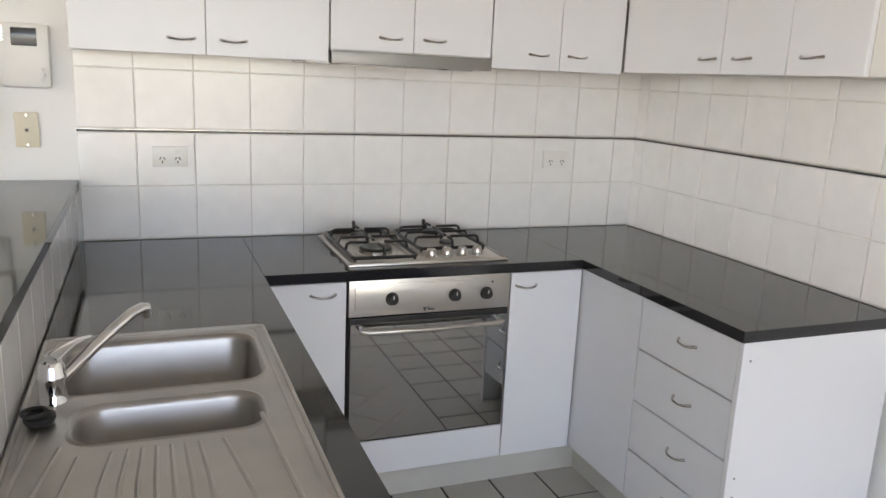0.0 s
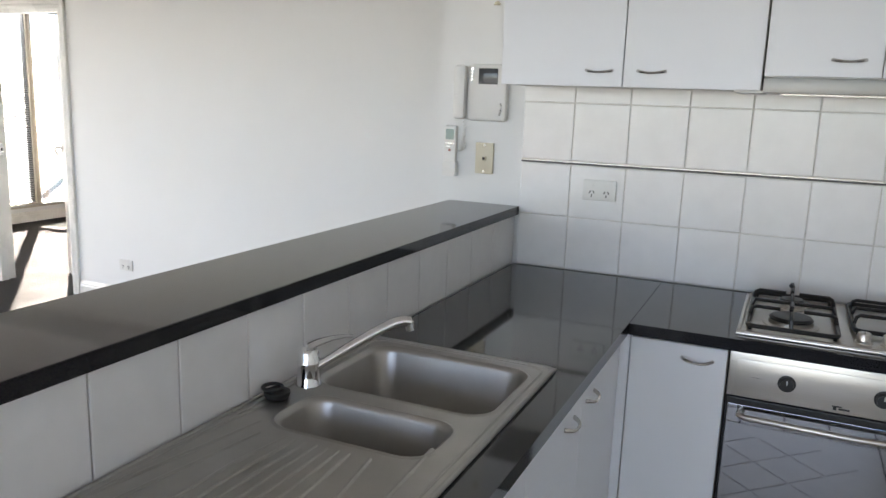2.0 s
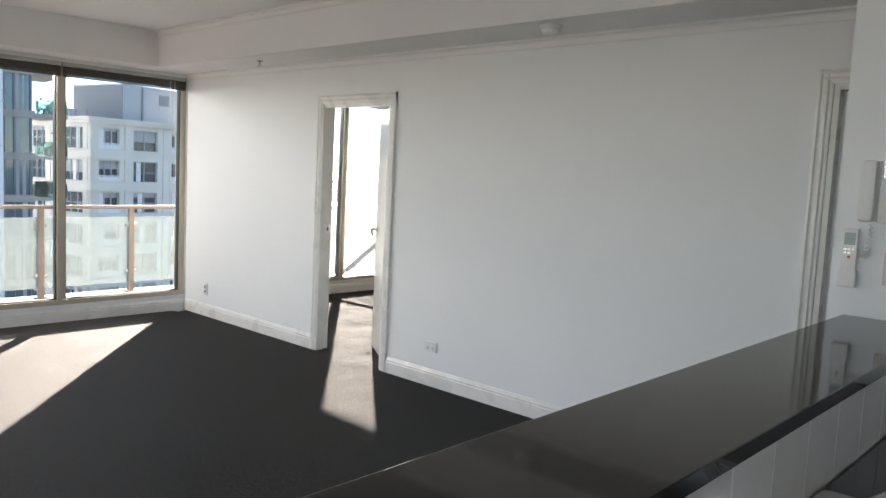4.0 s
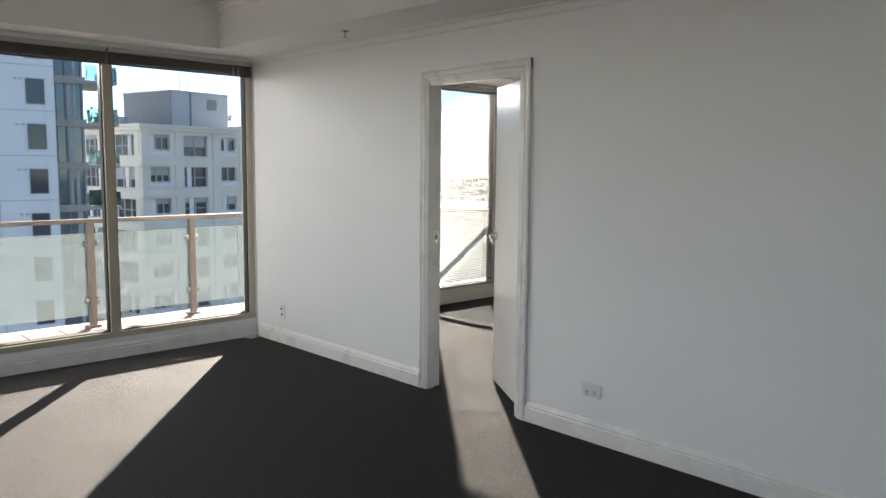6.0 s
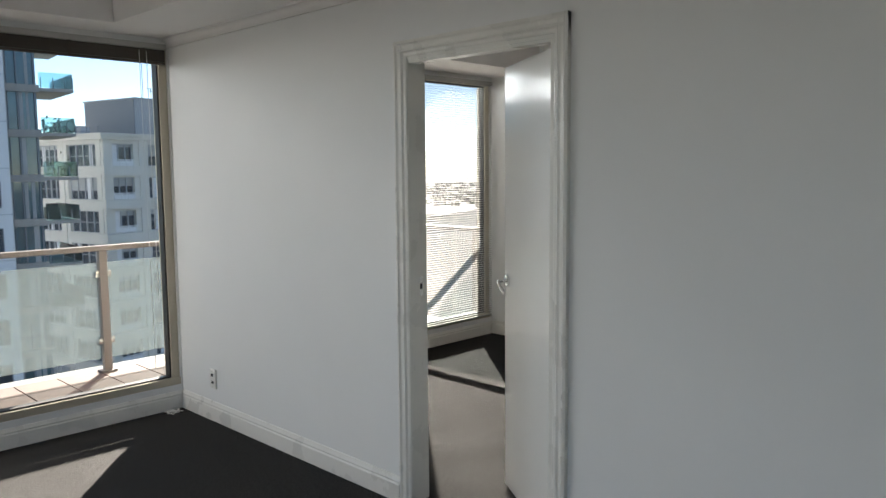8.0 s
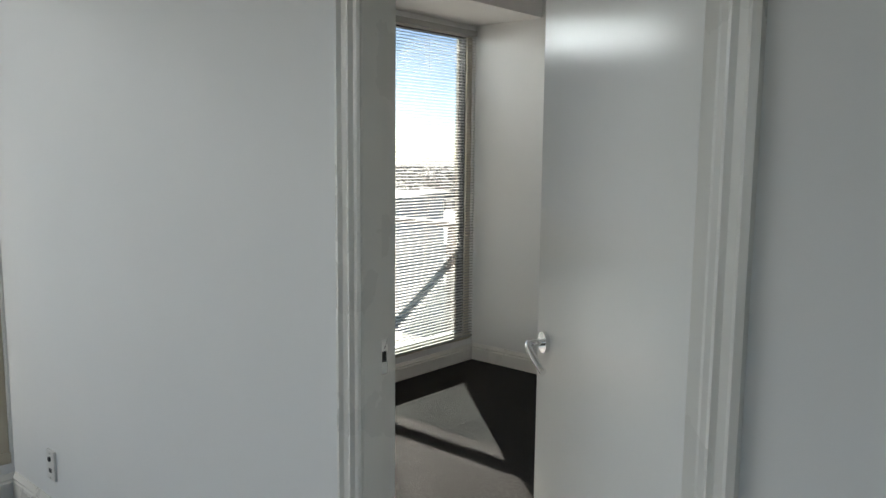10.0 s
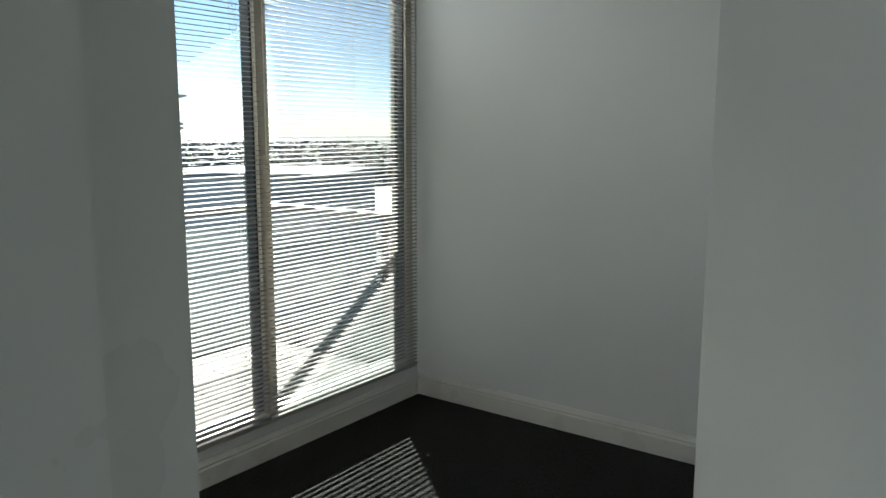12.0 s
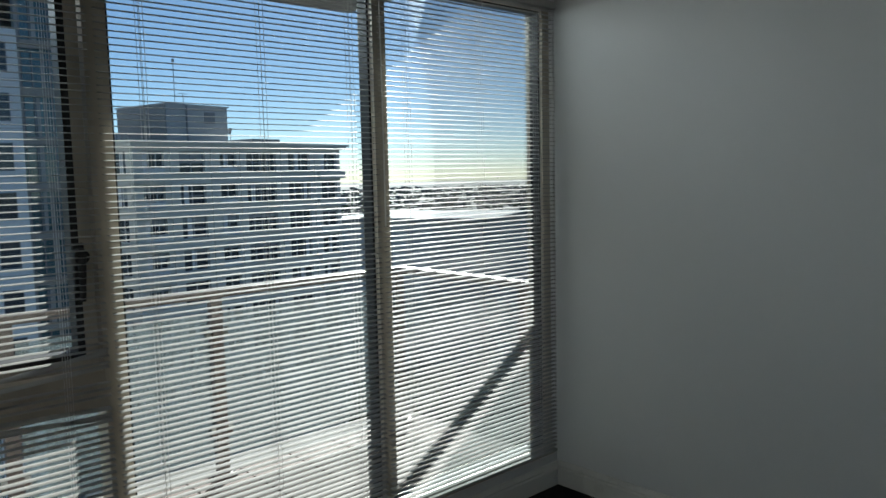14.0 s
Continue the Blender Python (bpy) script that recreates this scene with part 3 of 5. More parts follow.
cabinet("wall_cabinet", 1.759, 2.035, 1.585, 2.994, 1.573, ZT, [(2.135, 2.685, 1.57, ZT, 2.20, 1.622), (1.856, 2.135, 1.57, ZT, 2.04, 1.622), (1.585, 1.856, 1.57, ZT, 1.764, 1.624)], (-1, 0), "white laminate three-door wall cabinet along the side wall", UP)

cabinet("base_cabinet", 0.315, 0.578, 2.429, 2.99, Z0, Z1, [(0.315, 0.578, Z0, 0.86, 0.50, 0.82)], (0, -1), "narrow white laminate base cabinet beside the oven", BASE)
cabinet("base_cabinet", 1.172, 1.46, 2.429, 2.99, Z0, Z1, [(1.172, 1.46, Z0, 0.86, 1.232, 0.813)], (0, -1), "narrow white laminate base cabinet between oven and corner", BASE)
cabinet("base_cabinet", 1.484, 2.03, 2.045, 2.99, Z0, Z1, [(2.045, 2.425, Z0, 0.86, None, 0)], (-1, 0), "plain white laminate corner base cabinet", BASE)
cabinet("drawer_unit", 1.484, 2.03, 1.602, 2.042, Z0, Z1, [(1.602, 2.042, 0.686, 0.86, 1.808, 0.786), (1.602, 2.042, 0.507, 0.683, 1.802, 0.604), (1.602, 2.042, 0.33, 0.504, 1.80, 0.429), (1.602, 2.042, Z0, 0.327, 1.80, 0.255)], (-1, 0), "white laminate unit of four drawers", BASE)
ep = thing("end_panel", (1.75, 1.59, 0), "white laminate panel closing the end of the drawer unit", "panel")
part("panel", box(1.462, 2.03, 1.583, 1.600, 0.0, 0.866, 0.001), LAMI, ep, smooth=False)
for z in (0.81, 0.46, 0.40):
    part("screw_cap", cyl((1.49, 1.583, z), (1.49, 1.5815, z), 0.004, 10), SATIN, ep)
cabinet("sink_cabinet", -0.24, 0.27, 0.72, 2.40, Z0, 0.74, [(1.97, 2.40, Z0, 0.86, 2.05, 0.80), (1.55, 1.97, Z0, 0.86, 1.86, 0.80), (1.13, 1.55, Z0, 0.86, 1.22, 0.80), (0.72, 1.13, Z0, 0.86, 1.05, 0.80)], (1, 0), "white laminate sink cabinet with four doors", BASE)
single("corner_filler", box(0.272, 0.3145, 2.402, 2.429, Z0, 0.864), LAMI, "white laminate corner filler strip between base cabinets", "panel", smooth=False)
pl = bmesh.new()
box(0.33, 1.57, 2.515, 2.53, 0, 0.153, bm=pl)
box(1.555, 1.57, 1.60, 2.515, 0, 0.153, bm=pl)
box(0.20, 0.215, 0.72, 2.53, 0, 0.153, bm=pl)
structure("plinth", pl, PLINTH, "cream kick board under the base cabinets", "trim")


def worktop(name, outline_boxes, label):
    b = bmesh.new()
    for v in outline_boxes:
        box(*v, bm=b)
    return single(name, b, STONE, label, "worktop", "black worktops", smooth=False)


T0, T1 = 0.867, 0.90
worktop("worktop", [(-0.245, 0.310, 1.865, 2.985, T0, T1), (-0.245, 0.310, 0.70, 1.30, T0, T1), (-0.245, -0.205, 1.30, 1.865, T0, T1), (0.215, 0.310, 1.30, 1.865, T0, T1)], "polished black stone worktop around the sink")
worktop("worktop", [(0.3115, 1.4455, 2.39, 2.985, T0, T1)], "polished black stone worktop under the cooktop")
worktop("worktop", [(1.447, 2.035, 1.572, 2.985, T0, T1)], "polished black stone worktop on the drawer side")

# breakfast bar: low wall with a stone top
bar_wall = structure("wall_bar", box(-0.50, -0.262, 0.72, 3.0, 0, 1.084), PAINT, "low white wall between kitchen and living room")
single("bar_top", box(-0.528, -0.238, 0.676, 2.998, 1.085, 1.117, 0.002), STONE, "polished black stone top of the breakfast bar", "bar top", smooth=False)

# ---- sink ----
def rounded(x0, x1, y0, y1, r, n=6):
    pts = []
    for cx, cy, a0 in ((x1 - r, y1 - r, 0), (x0 + r, y1 - r, 90), (x0 + r, y0 + r, 180), (x1 - r, y0 + r, 270)):
        for k in range(n + 1):
            a = radians(a0 + 90 * k / n)
            pts.append((cx + r * math.cos(a), cy + r * math.sin(a)))
    return pts


def bowl(bm, x0, x1, y0, y1, top, depth, r):
    loops = []
    for grow, z in ((0.012, top), (0.006, top + 0.002), (0.0, top - 0.002), (-0.004, top - 0.012), (-0.012, top - depth + 0.03), (-0.022, top - depth + 0.008), (-0.045, top - depth)):
        loops.append([bm.verts.new((x, y, z)) for x, y in rounded(x0 - grow, x1 + grow, y0 - grow, y1 + grow, r + grow * 0.6)])
    n = len(loops[0])
    for a, b in zip(loops, loops[1:]):
        for k in range(n):
            bm.faces.new((a[k], a[(k + 1) % n], b[(k + 1) % n], b[k]))
    bm.faces.new(loops[-1])
    return loops[0]


SX0, SX1, SY0, SY1, SZ = -0.243, 0.240, 0.80, 1.905, 0.906
sink = thing("kitchen_sink", (0, 1.35, 0.90), "stainless steel sink with two bowls and ribbed drainer", "sink")
d = bmesh.new()
hole1, hole2 = (-0.195, 0.198, 1.565, 1.850), (-0.150, 0.168, 1.350, 1.505)
# deck pieces around the bowls
deck_z0 = SZ - 0.004
rows = [(SX0, SX1, hole1[3] + 0.012, SY1), (SX0, hole1[0] - 0.012, hole1[2] - 0.012, hole1[3] + 0.012), (hole1[1] + 0.012, SX1, hole1[2] - 0.012, hole1[3] + 0.012),
        (SX0, SX1, hole2[3] + 0.012, hole1[2] - 0.012), (SX0, hole2[0] - 0.012, hole2[2] - 0.012, hole2[3] + 0.012), (hole2[1] + 0.012, SX1, hole2[2] - 0.012, hole2[3] + 0.012),
        (SX0, SX1, SY0, hole2[2] - 0.012)]
for x0, x1, y0, y1 in rows:
    box(x0, x1, y0, y1, deck_z0, SZ, bm=d)
for h in (hole1, hole2):
    # corner webs between the straight deck pieces and the round rim
    for sx in (0, 1):
        for sy in (0, 1):
            cx, cy = (h[0] - 0.012, h[1] + 0.012)[sx], (h[2] - 0.012, h[3] + 0.012)[sy]
            r = 0.062
            ox, oy = cx + (r if sx == 0 else -r), cy + (r if sy == 0 else -r)
            c0 = d.verts.new((cx, cy, SZ))
            prev = None
            for k in range(7):
                a = math.pi / 2 * k / 6
                v = d.verts.new((ox - (r if sx == 0 else -r) * math.cos(a), oy - (r if sy == 0 else -r) * math.sin(a), SZ))
                if prev:
                    d.faces.new((c0, prev, v))
                prev = v
part("deck", d, STEELS, sink, smooth=False)
rim = bmesh.new()
pts = rounded(SX0 + 0.004, SX1 - 0.004, SY0 + 0.004, SY1 - 0.004, 0.02, 4)
tube([(x, y, SZ - 0.001) for x, y in pts] + [(*pts[0], SZ - 0.001)], 0.0055, 8, rim)
pts = rounded(SX0 + 0.022, SX1 - 0.022, SY0 + 0.022, SY1 - 0.018, 0.03, 4)
tube([(x, y, SZ - 0.0015) for x, y in pts] + [(*pts[0], SZ - 0.0015)], 0.004, 8, rim)
part("rolled_rim", rim, STEELS, sink)
b1 = bmesh.new()
bowl(b1, *hole1, SZ, 0.17, 0.055)
part("bowl", b1, STEELS, sink, "large deep steel bowl")
b2 = bmesh.new()
bowl(b2, *hole2, SZ, 0.13, 0.05)
part("bowl", b2, STEELS, sink, "small steel bowl")
part("waste", cyl((0.0, 1.70, SZ - 0.170), (0.0, 1.70, SZ - 0.166), 0.042, 24), CHROME, sink, "steel waste outlet")
g = bmesh.new()
for k, x in enumerate((-0.10, -0.072, -0.046, -0.020, 0.006, 0.032, 0.058)):
    tube([(x * 0.85 + 0.0, 1.315, SZ - 0.0045), (x, 1.20, SZ - 0.0028), (x * 1.1, 0.86, SZ - 0.0045)], 0.0058, 8, g)
for a, b in (((-0.135, 1.31), (-0.20, 0.86)), ((-0.165, 1.35), (-0.222, 1.0)), ((0.09, 1.315), (0.155, 0.86)), ((0.165, 1.40), (0.195, 0.86)), ((-0.205, 1.42), (-0.228, 1.2))):
    tube([(*a, SZ - 0.0045), ((a[0] + b[0]) / 2, (a[1] + b[1]) / 2, SZ - 0.0028), (*b, SZ - 0.0045)], 0.0062, 8, g)
part("drainer_ribs", g, STEELS, sink)

tap = thing("mixer_tap", (-0.192, 1.545, 0.90), "chrome single-lever kitchen mixer tap with raised spout", "tap")
part("body", lathe((-0.192, 1.545, 0.905), [(0.027, 0), (0.027, 0.006), (0.024, 0.010), (0.023, 0.045), (0.0245, 0.048), (0.0245, 0.054), (0.0225, 0.057), (0.0225, 0.072), (0.018, 0.080), (0.006, 0.083)], 28), CHROME, tap)
sp = [(-0.180, 1.555, 0.945), (-0.165, 1.568, 0.955), (-0.125, 1.60, 0.985), (-0.085, 1.632, 1.013), (-0.055, 1.657, 1.032), (-0.036, 1.672, 1.038), (-0.026, 1.681, 1.034)]
spout = part("spout", tube(sp, [0.013, 0.012, 0.0115, 0.0115, 0.0115, 0.0115, 0.0115], 14), CHROME, tap)
part("aerator", cyl((-0.027, 1.680, 1.034), (-0.025, 1.682, 1.016), 0.010, 16), SATIN, spout)
lv = [(-0.192, 1.545, 0.990), (-0.180, 1.556, 0.997), (-0.160, 1.582, 1.003), (-0.142, 1.605, 1.004), (-0.130, 1.620, 1.002)]
part("lever", tube(lv, [0.019, 0.015, 0.010, 0.0075, 0.006], 12, flat=0.55), CHROME, tap)
plug = thing("sink_plug", (-0.205, 1.455, 0.906), "black rubber sink plug with ring, lying on the drainer", "sink plug")
part("stopper", lathe((-0.205, 1.455, 0.907), [(0.022, 0), (0.026, 0.008), (0.026, 0.014), (0.018, 0.018)], 20), RUBBER, plug)
part("ring", tube([(-0.212 + 0.019 * math.cos(a / 8 * math.pi), 1.450 + 0.019 * math.sin(a / 8 * math.pi), 0.929) for a in range(17)], 0.004, 8), RUBBER, plug)

# ---- cooktop ----
hob = thing("gas_cooktop", (0.88, 2.69, 0.90), "stainless steel four-burner gas cooktop with black trivets", "cooktop")
HX0, HX1, HY0, HY1 = 0.590, 1.168, 2.435, 2.930
tray = box(HX0, HX1, HY0, HY1, 0.9005, 0.908, 0.003)
part("tray", tray, STEEL, hob)
lip = bmesh.new()
pts = rounded(HX0 + 0.008, HX1 - 0.008, HY0 + 0.008, HY1 - 0.008, 0.012, 3)
tube([(x, y, 0.908) for x, y in pts] + [(*pts[0], 0.908)], 0.0045, 8, lip)
part("raised_edge", lip, STEEL, hob)
for k in range(4):
    x = 0.902 + k * 0.060
    kn = part("knob", lathe((x, 2.505 + k * 0.004, 0.908), [(0.021, 0), (0.021, 0.005), (0.0175, 0.007), (0.0165, 0.026), (0.014, 0.029)], 22), STEEL, hob, "brushed steel knob")
    part("pointer", box(x - 0.0015, x + 0.0015, 2.505 + k * 0.004 - 0.014, 2.505 + k * 0.004 + 0.006, 0.936, 0.9385), SATIN, kn)
burners = ((0.725, 2.590, 0.056), (0.725, 2.815, 0.034), (1.010, 2.640, 0.026), (1.020, 2.830, 0.036))
for x, y, r in burners:
    part("burner_ring", lathe((x, y, 0.907), [(r * 1.35, 0), (r * 1.3, 0.004), (r * 1.05, 0.006), (r * 1.05, 0.016), (r * 0.9, 0.018)], 28), STEEL, hob, "steel burner ring")
    part("burner_cap", lathe((x, y, 0.924), [(r * 1.02, 0), (r * 1.05, 0.004), (r * 0.95, 0.010), (r * 0.5, 0.011)], 28), BLACKM, hob, "black enamel burner cap")


def trivet(x0, x1, y0, y1, cs):
    t = bmesh.new()
    pts = rounded(x0, x1, y0, y1, 0.02, 3)
    tube([(x, y, 0.921) for x, y in pts] + [(*pts[0], 0.921)], 0.0065, 6, t)
    for cx, cy, r in cs:
        for dx, dy in ((1, 0), (-1, 0), (0, 1), (0, -1)):
            ex = (x1 if dx > 0 else x0) if dx else cx
            ey = (min(y1, cy + 0.11) if dy > 0 else max(y0, cy - 0.11)) if dy else cy
            tube([(ex, ey, 0.921), (ex - dx * 0.006, ey - dy * 0.006, 0.945), (ex - dx * 0.016, ey - dy * 0.016, 0.950), (cx + dx * r * 0.55, cy + dy * r * 0.55, 0.950)], 0.0055, 6, t)
        ym = cy + 0.11
        if ym < y1 - 0.02:
            tube([(x0, ym, 0.921), (x0 + 0.01, ym, 0.945), (x1 - 0.01, ym, 0.945), (x1, ym, 0.921)], 0.0055, 6, t)
    for x in (x0, x1):
        for y in (y0, y1):
            cyl((x + (0.008 if x == x0 else -0.008), y + (0.008 if y == y0 else -0.008), 0.907), (x + (0.008 if x == x0 else -0.008), y + (0.008 if y == y0 else -0.008), 0.922), 0.005, 8, bm=t)
    return t


part("trivet", trivet(0.615, 0.842, 2.475, 2.905, [burners[0], burners[1]]), BLACKM, hob, "black cast trivet")
part("trivet", trivet(0.885, 1.140, 2.575, 2.905, [burners[2], burners[3]]), BLACKM, hob, "black cast trivet")
for x in (0.725, 1.012):
    part("trivet_hook", tube([(x, 2.902, 0.921), (x, 2.905, 0.953), (x - 0.003, 2.897, 0.962), (x - 0.006, 2.880, 0.960)], 0.0065, 8), BLACKM, hob)

# ---- oven ----
ov = thing("built_in_oven", (0.875, 2.42, 0.16), "stainless steel built-in oven with dark mirror glass door", "oven")
OX0, OX1, OF = 0.584, 1.166, 2.410
part("body", box(OX0, OX1, OF + 0.012, 2.96, 0.285, 0.864), BLACKM, ov, smooth=False)
cp = part("control_panel", box(OX0, OX1, OF - 0.006, OF + 0.012, 0.738, 0.862, 0.003), STEEL, ov)
part("panel_ridge", box(OX0 + 0.02, OX1 - 0.02, OF - 0.0085, OF - 0.004, 0.762, 0.845, 0.002), STEEL, cp)
for x in (0.730, 0.955, 1.073):
    kb = bmesh.new()
    cyl((x, OF - 0.008, 0.796), (x, OF - 0.012, 0.796), 0.0225, 24, bm=kb)
    cyl((x, OF - 0.012, 0.796), (x, OF - 0.030, 0.796), 0.0185, 24, 0.0165, bm=kb)
    kn = part("knob", kb, BLACKM, cp, "black control knob")
    part("pointer", box(x - 0.0015, x + 0.0015, OF - 0.0315, OF - 0.0295, 0.799, 0.811), PLAS, kn)
part("indicator_light", cyl((1.095, OF - 0.006, 0.835), (1.095, OF - 0.010, 0.835), 0.004, 10), DARK, cp)
mk = box(0.845, 0.853, OF - 0.0072, OF - 0.0055, 0.746, 0.757)
box(0.842, 0.866, OF - 0.0072, OF - 0.0055, 0.755, 0.758, bm=mk)
box(0.858, 0.884, OF - 0.0072, OF - 0.0055, 0.748, 0.753, bm=mk)
part("maker_mark", mk, DARK, cp)
od = part("oven_door", box(OX0 + 0.003, OX1 - 0.003, OF - 0.004, OF + 0.012, 0.288, 0.733, 0.002), BLACKM, ov, smooth=False)
part("door_glass", box(OX0 + 0.006, OX1 - 0.006, OF - 0.0075, OF - 0.0045, 0.294, 0.715, 0.001), OVENG, od, "dark mirrored oven glass", smooth=False)
hpts = [(0.628, OF - 0.006, 0.700)] + [(0.628 - 0.006 * math.sin(a), OF - 0.012 - 0.030 * (1 - math.cos(a)), 0.700) for a in (0.5, 1.0, 1.57)] + [(0.64, OF - 0.050, 0.697), (0.875, OF - 0.052, 0.694), (1.11, OF - 0.050, 0.697), (1.126, OF - 0.044, 0.700), (1.126, OF - 0.020, 0.700), (1.124, OF - 0.006, 0.700)]
part("door_handle", tube(hpts, 0.0085, 12), STEEL, od, "tubular steel door handle")
single("oven_filler_panel", box(0.581, 1.169, 2.411, 2.428, 0.157, 0.283, 0.0015), LAMI, "white laminate filler panel below the oven", "panel", smooth=False)

# ---- range hood ----
hd = thing("range_hood", (0.875, 2.85, 1.55), "stainless steel slide-out range hood under the wall cabinet", "range hood")
part("front_bar", box(0.579, 1.170, 2.675, 2.705, 1.551, 1.594, 0.003), HOODM, hd)
part("body", box(0.582, 1.168, 2.705, 2.97, 1.553, 1.599, 0.002), PLAS, hd, smooth=False)
part("filter", box(0.63, 1.12, 2.73, 2.95, 1.548, 1.553), SATIN, hd, "grey mesh filter", smooth=False)
part("switch", box(0.99, 1.01, 2.705, 2.72, 1.547, 1.553), DARK, hd)
single("hood_side_filler", box(0.50, 0.578, 2.712, 2.98, 1.552, 1.558), PLAS, "white hood side filler strip", "panel", smooth=False)


# ---- wall fittings ----
def outlet(name, x0, x1, z0, z1, face, out, label, group, double=True):
    """A wall plate with rockers and slanted socket slots; out is the sign of y that it looks to."""
    d = thing(name, ((x0 + x1) / 2, face, z0), label, "outlet", group)
    part("plate", box(x0, x1, min(face, face + out * 0.011), max(face, face + out * 0.011), z0, z1, 0.003), PLAS, d)
    wdt, hgt, f = x1 - x0, z1 - z0, face + out * 0.011
    n = 2 if double else 1
    for k in range(n):
        cx = x0 + wdt * ((0.28, 0.72)[k] if double else 0.5)
        part("rocker", box(cx - 0.007, cx + 0.007, min(f, f + out * 0.003), max(f, f + out * 0.003), z0 + hgt * 0.68, z0 + hgt * 0.86, 0.001), PLAS, d)
        s = bmesh.new()
        cz = z0 + hgt * 0.36
        for dx, dz, a in ((-0.0065, 0.004, 30), (0.0065, 0.004, -30), (0.0, -0.009, 0)):
            m = Matrix.Translation((cx + dx, f, cz + dz)) @ Matrix.Rotation(radians(a), 4, "Y")
            bb = box(-0.0016, 0.0016, -0.0012, 0.0012, -0.0055, 0.0055)
            bmesh.ops.transform(bb, matrix=m, verts=bb.verts)
            me = bpy.data.meshes.new("slot")
            bb.to_mesh(me)
            bb.free()
            s.from_mesh(me)
            bpy.data.meshes.remove(me)
        part("socket_slots", s, DARK, d, smooth=False)
    return d


outlet("power_outlet", 0.005, 0.124, 1.165, 1.238, 2.986, -1, "white double power outlet on the tiles", "double outlets")
outlet("power_outlet", 1.575, 1.700, 1.160, 1.233, 2.986, -1, "white double power outlet on the tiles", "double outlets")
outlet("power_outlet", -3.54, -3.422, 0.247, 0.322, LY, -1, "white double power outlet low on the wall", "double outlets")
tv = thing("antenna_outlet", (-6.585, LY, 0.205), "white upright wall plate with two sockets", "outlet")
part("plate", box(-6.622, -6.55, LY - 0.011, LY, 0.205, 0.325, 0.003), PLAS, tv)
part("socket", cyl((-6.586, LY - 0.011, 0.29), (-6.586, LY - 0.016, 0.29), 0.010, 14), DARK, tv)
part("socket", box(-6.598, -6.574, LY - 0.0125, LY - 0.010, 0.235, 0.252), DARK, tv)
for k, zz in enumerate((0.312, 0.213)):
    part("screw", cyl((-6.586, LY - 0.011, zz), (-6.586, LY - 0.0125, zz), 0.003, 8), SATIN, tv)

PF = 2.999
ic = thing("door_intercom", (-0.40, PF, 1.425), "white video door intercom with handset on the pier", "intercom")
part("base", box(-0.452, -0.300, PF - 0.036, PF, 1.427, 1.634, 0.014), PLAS, ic)
part("screen", box(-0.410, -0.335, PF - 0.0385, PF - 0.034, 1.562, 1.619, 0.001), SCREEN, ic, "dark video screen")
for k in range(4):
    part("button", cyl((-0.436, PF - 0.036, 1.616 - k * 0.0125), (-0.436, PF - 0.039, 1.616 - k * 0.0125), 0.0055 if k == 0 else 0.0042, 12), SATIN, ic)
part("side_grip", tube([(-0.325, PF - 0.037, 1.452), (-0.317, PF - 0.043, 1.468), (-0.318, PF - 0.043, 1.482), (-0.321, PF - 0.037, 1.492)], 0.005, 8), PLAS, ic)
hs = box(-0.506, -0.457, PF - 0.058, PF - 0.020, 1.432, 1.630, 0.016)
part("handset", hs, PLAS, ic, "white handset on its cradle")
part("cradle", box(-0.508, -0.452, PF - 0.022, PF, 1.432, 1.628, 0.006), PLAS, ic)
cc = []
for k in range(150):
    a = k * 0.75
    t = k / 149
    cx, cz = -0.468 + 0.006 * math.sin(t * 9) - 0.010 * math.sin(t * 3.1), 1.428 - 0.115 * math.sin(t * 2.4)
    cc.append((cx + 0.0055 * math.cos(a), PF - 0.020 + 0.0055 * math.sin(a), cz))
part("coiled_cord", tube(cc, 0.0017, 5), PLAS, ic, "coiled white cord")
rm = thing("remote_control", (-0.523, PF, 1.212), "white air-conditioner remote in a wall holder", "remote")
part("handheld", box(-0.546, -0.500, PF - 0.026, PF - 0.006, 1.222, 1.405, 0.005), PLAS, rm)
part("display", box(-0.540, -0.506, PF - 0.0275, PF - 0.0255, 1.352, 1.392), LCDG, rm, "grey-green display")
for k in range(5):
    part("button", box(-0.539 + (k % 3) * 0.012, -0.531 + (k % 3) * 0.012, PF - 0.0275, PF - 0.0255, 1.335 - (k // 3) * 0.012, 1.340 - (k // 3) * 0.012), SATIN, rm)
part("button", cyl((-0.522, PF - 0.026, 1.312), (-0.522, PF - 0.029, 1.312), 0.005, 12), material("button_red", (0.35, 0.12, 0.08), 0.5), rm, "reddish round button")
part("holder", box(-0.550, -0.496, PF - 0.031, PF, 1.212, 1.268, 0.004), PLAS, rm)
ph = thing("phone_outlet", (-0.386, PF, 1.229), "aged cream telephone wall plate", "outlet")
part("plate", box(-0.422, -0.350, PF - 0.009, PF, 1.229, 1.346, 0.003), PLASY, ph)
jk = part("jack", box(-0.395, -0.377, PF - 0.016, PF - 0.009, 1.279, 1.297, 0.001), PLASY, ph)
part("jack_hole", box(-0.391, -0.381, PF - 0.0165, PF - 0.0155, 1.282, 1.292), DARK, jk)
for zz in (1.337, 1.238):
    part("screw", cyl((-0.386, PF - 0.009, zz), (-0.386, PF - 0.0105, zz), 0.004, 10), SATIN, ph)
single("wall_hook", lathe((-0.36, 2.990, 1.845), [(0.011, 0), (0.012, 0.004), (0.008, 0.012), (0.003, 0.014)], 14), PLASY, "small yellowed plastic wall hook on the pier", "hook")
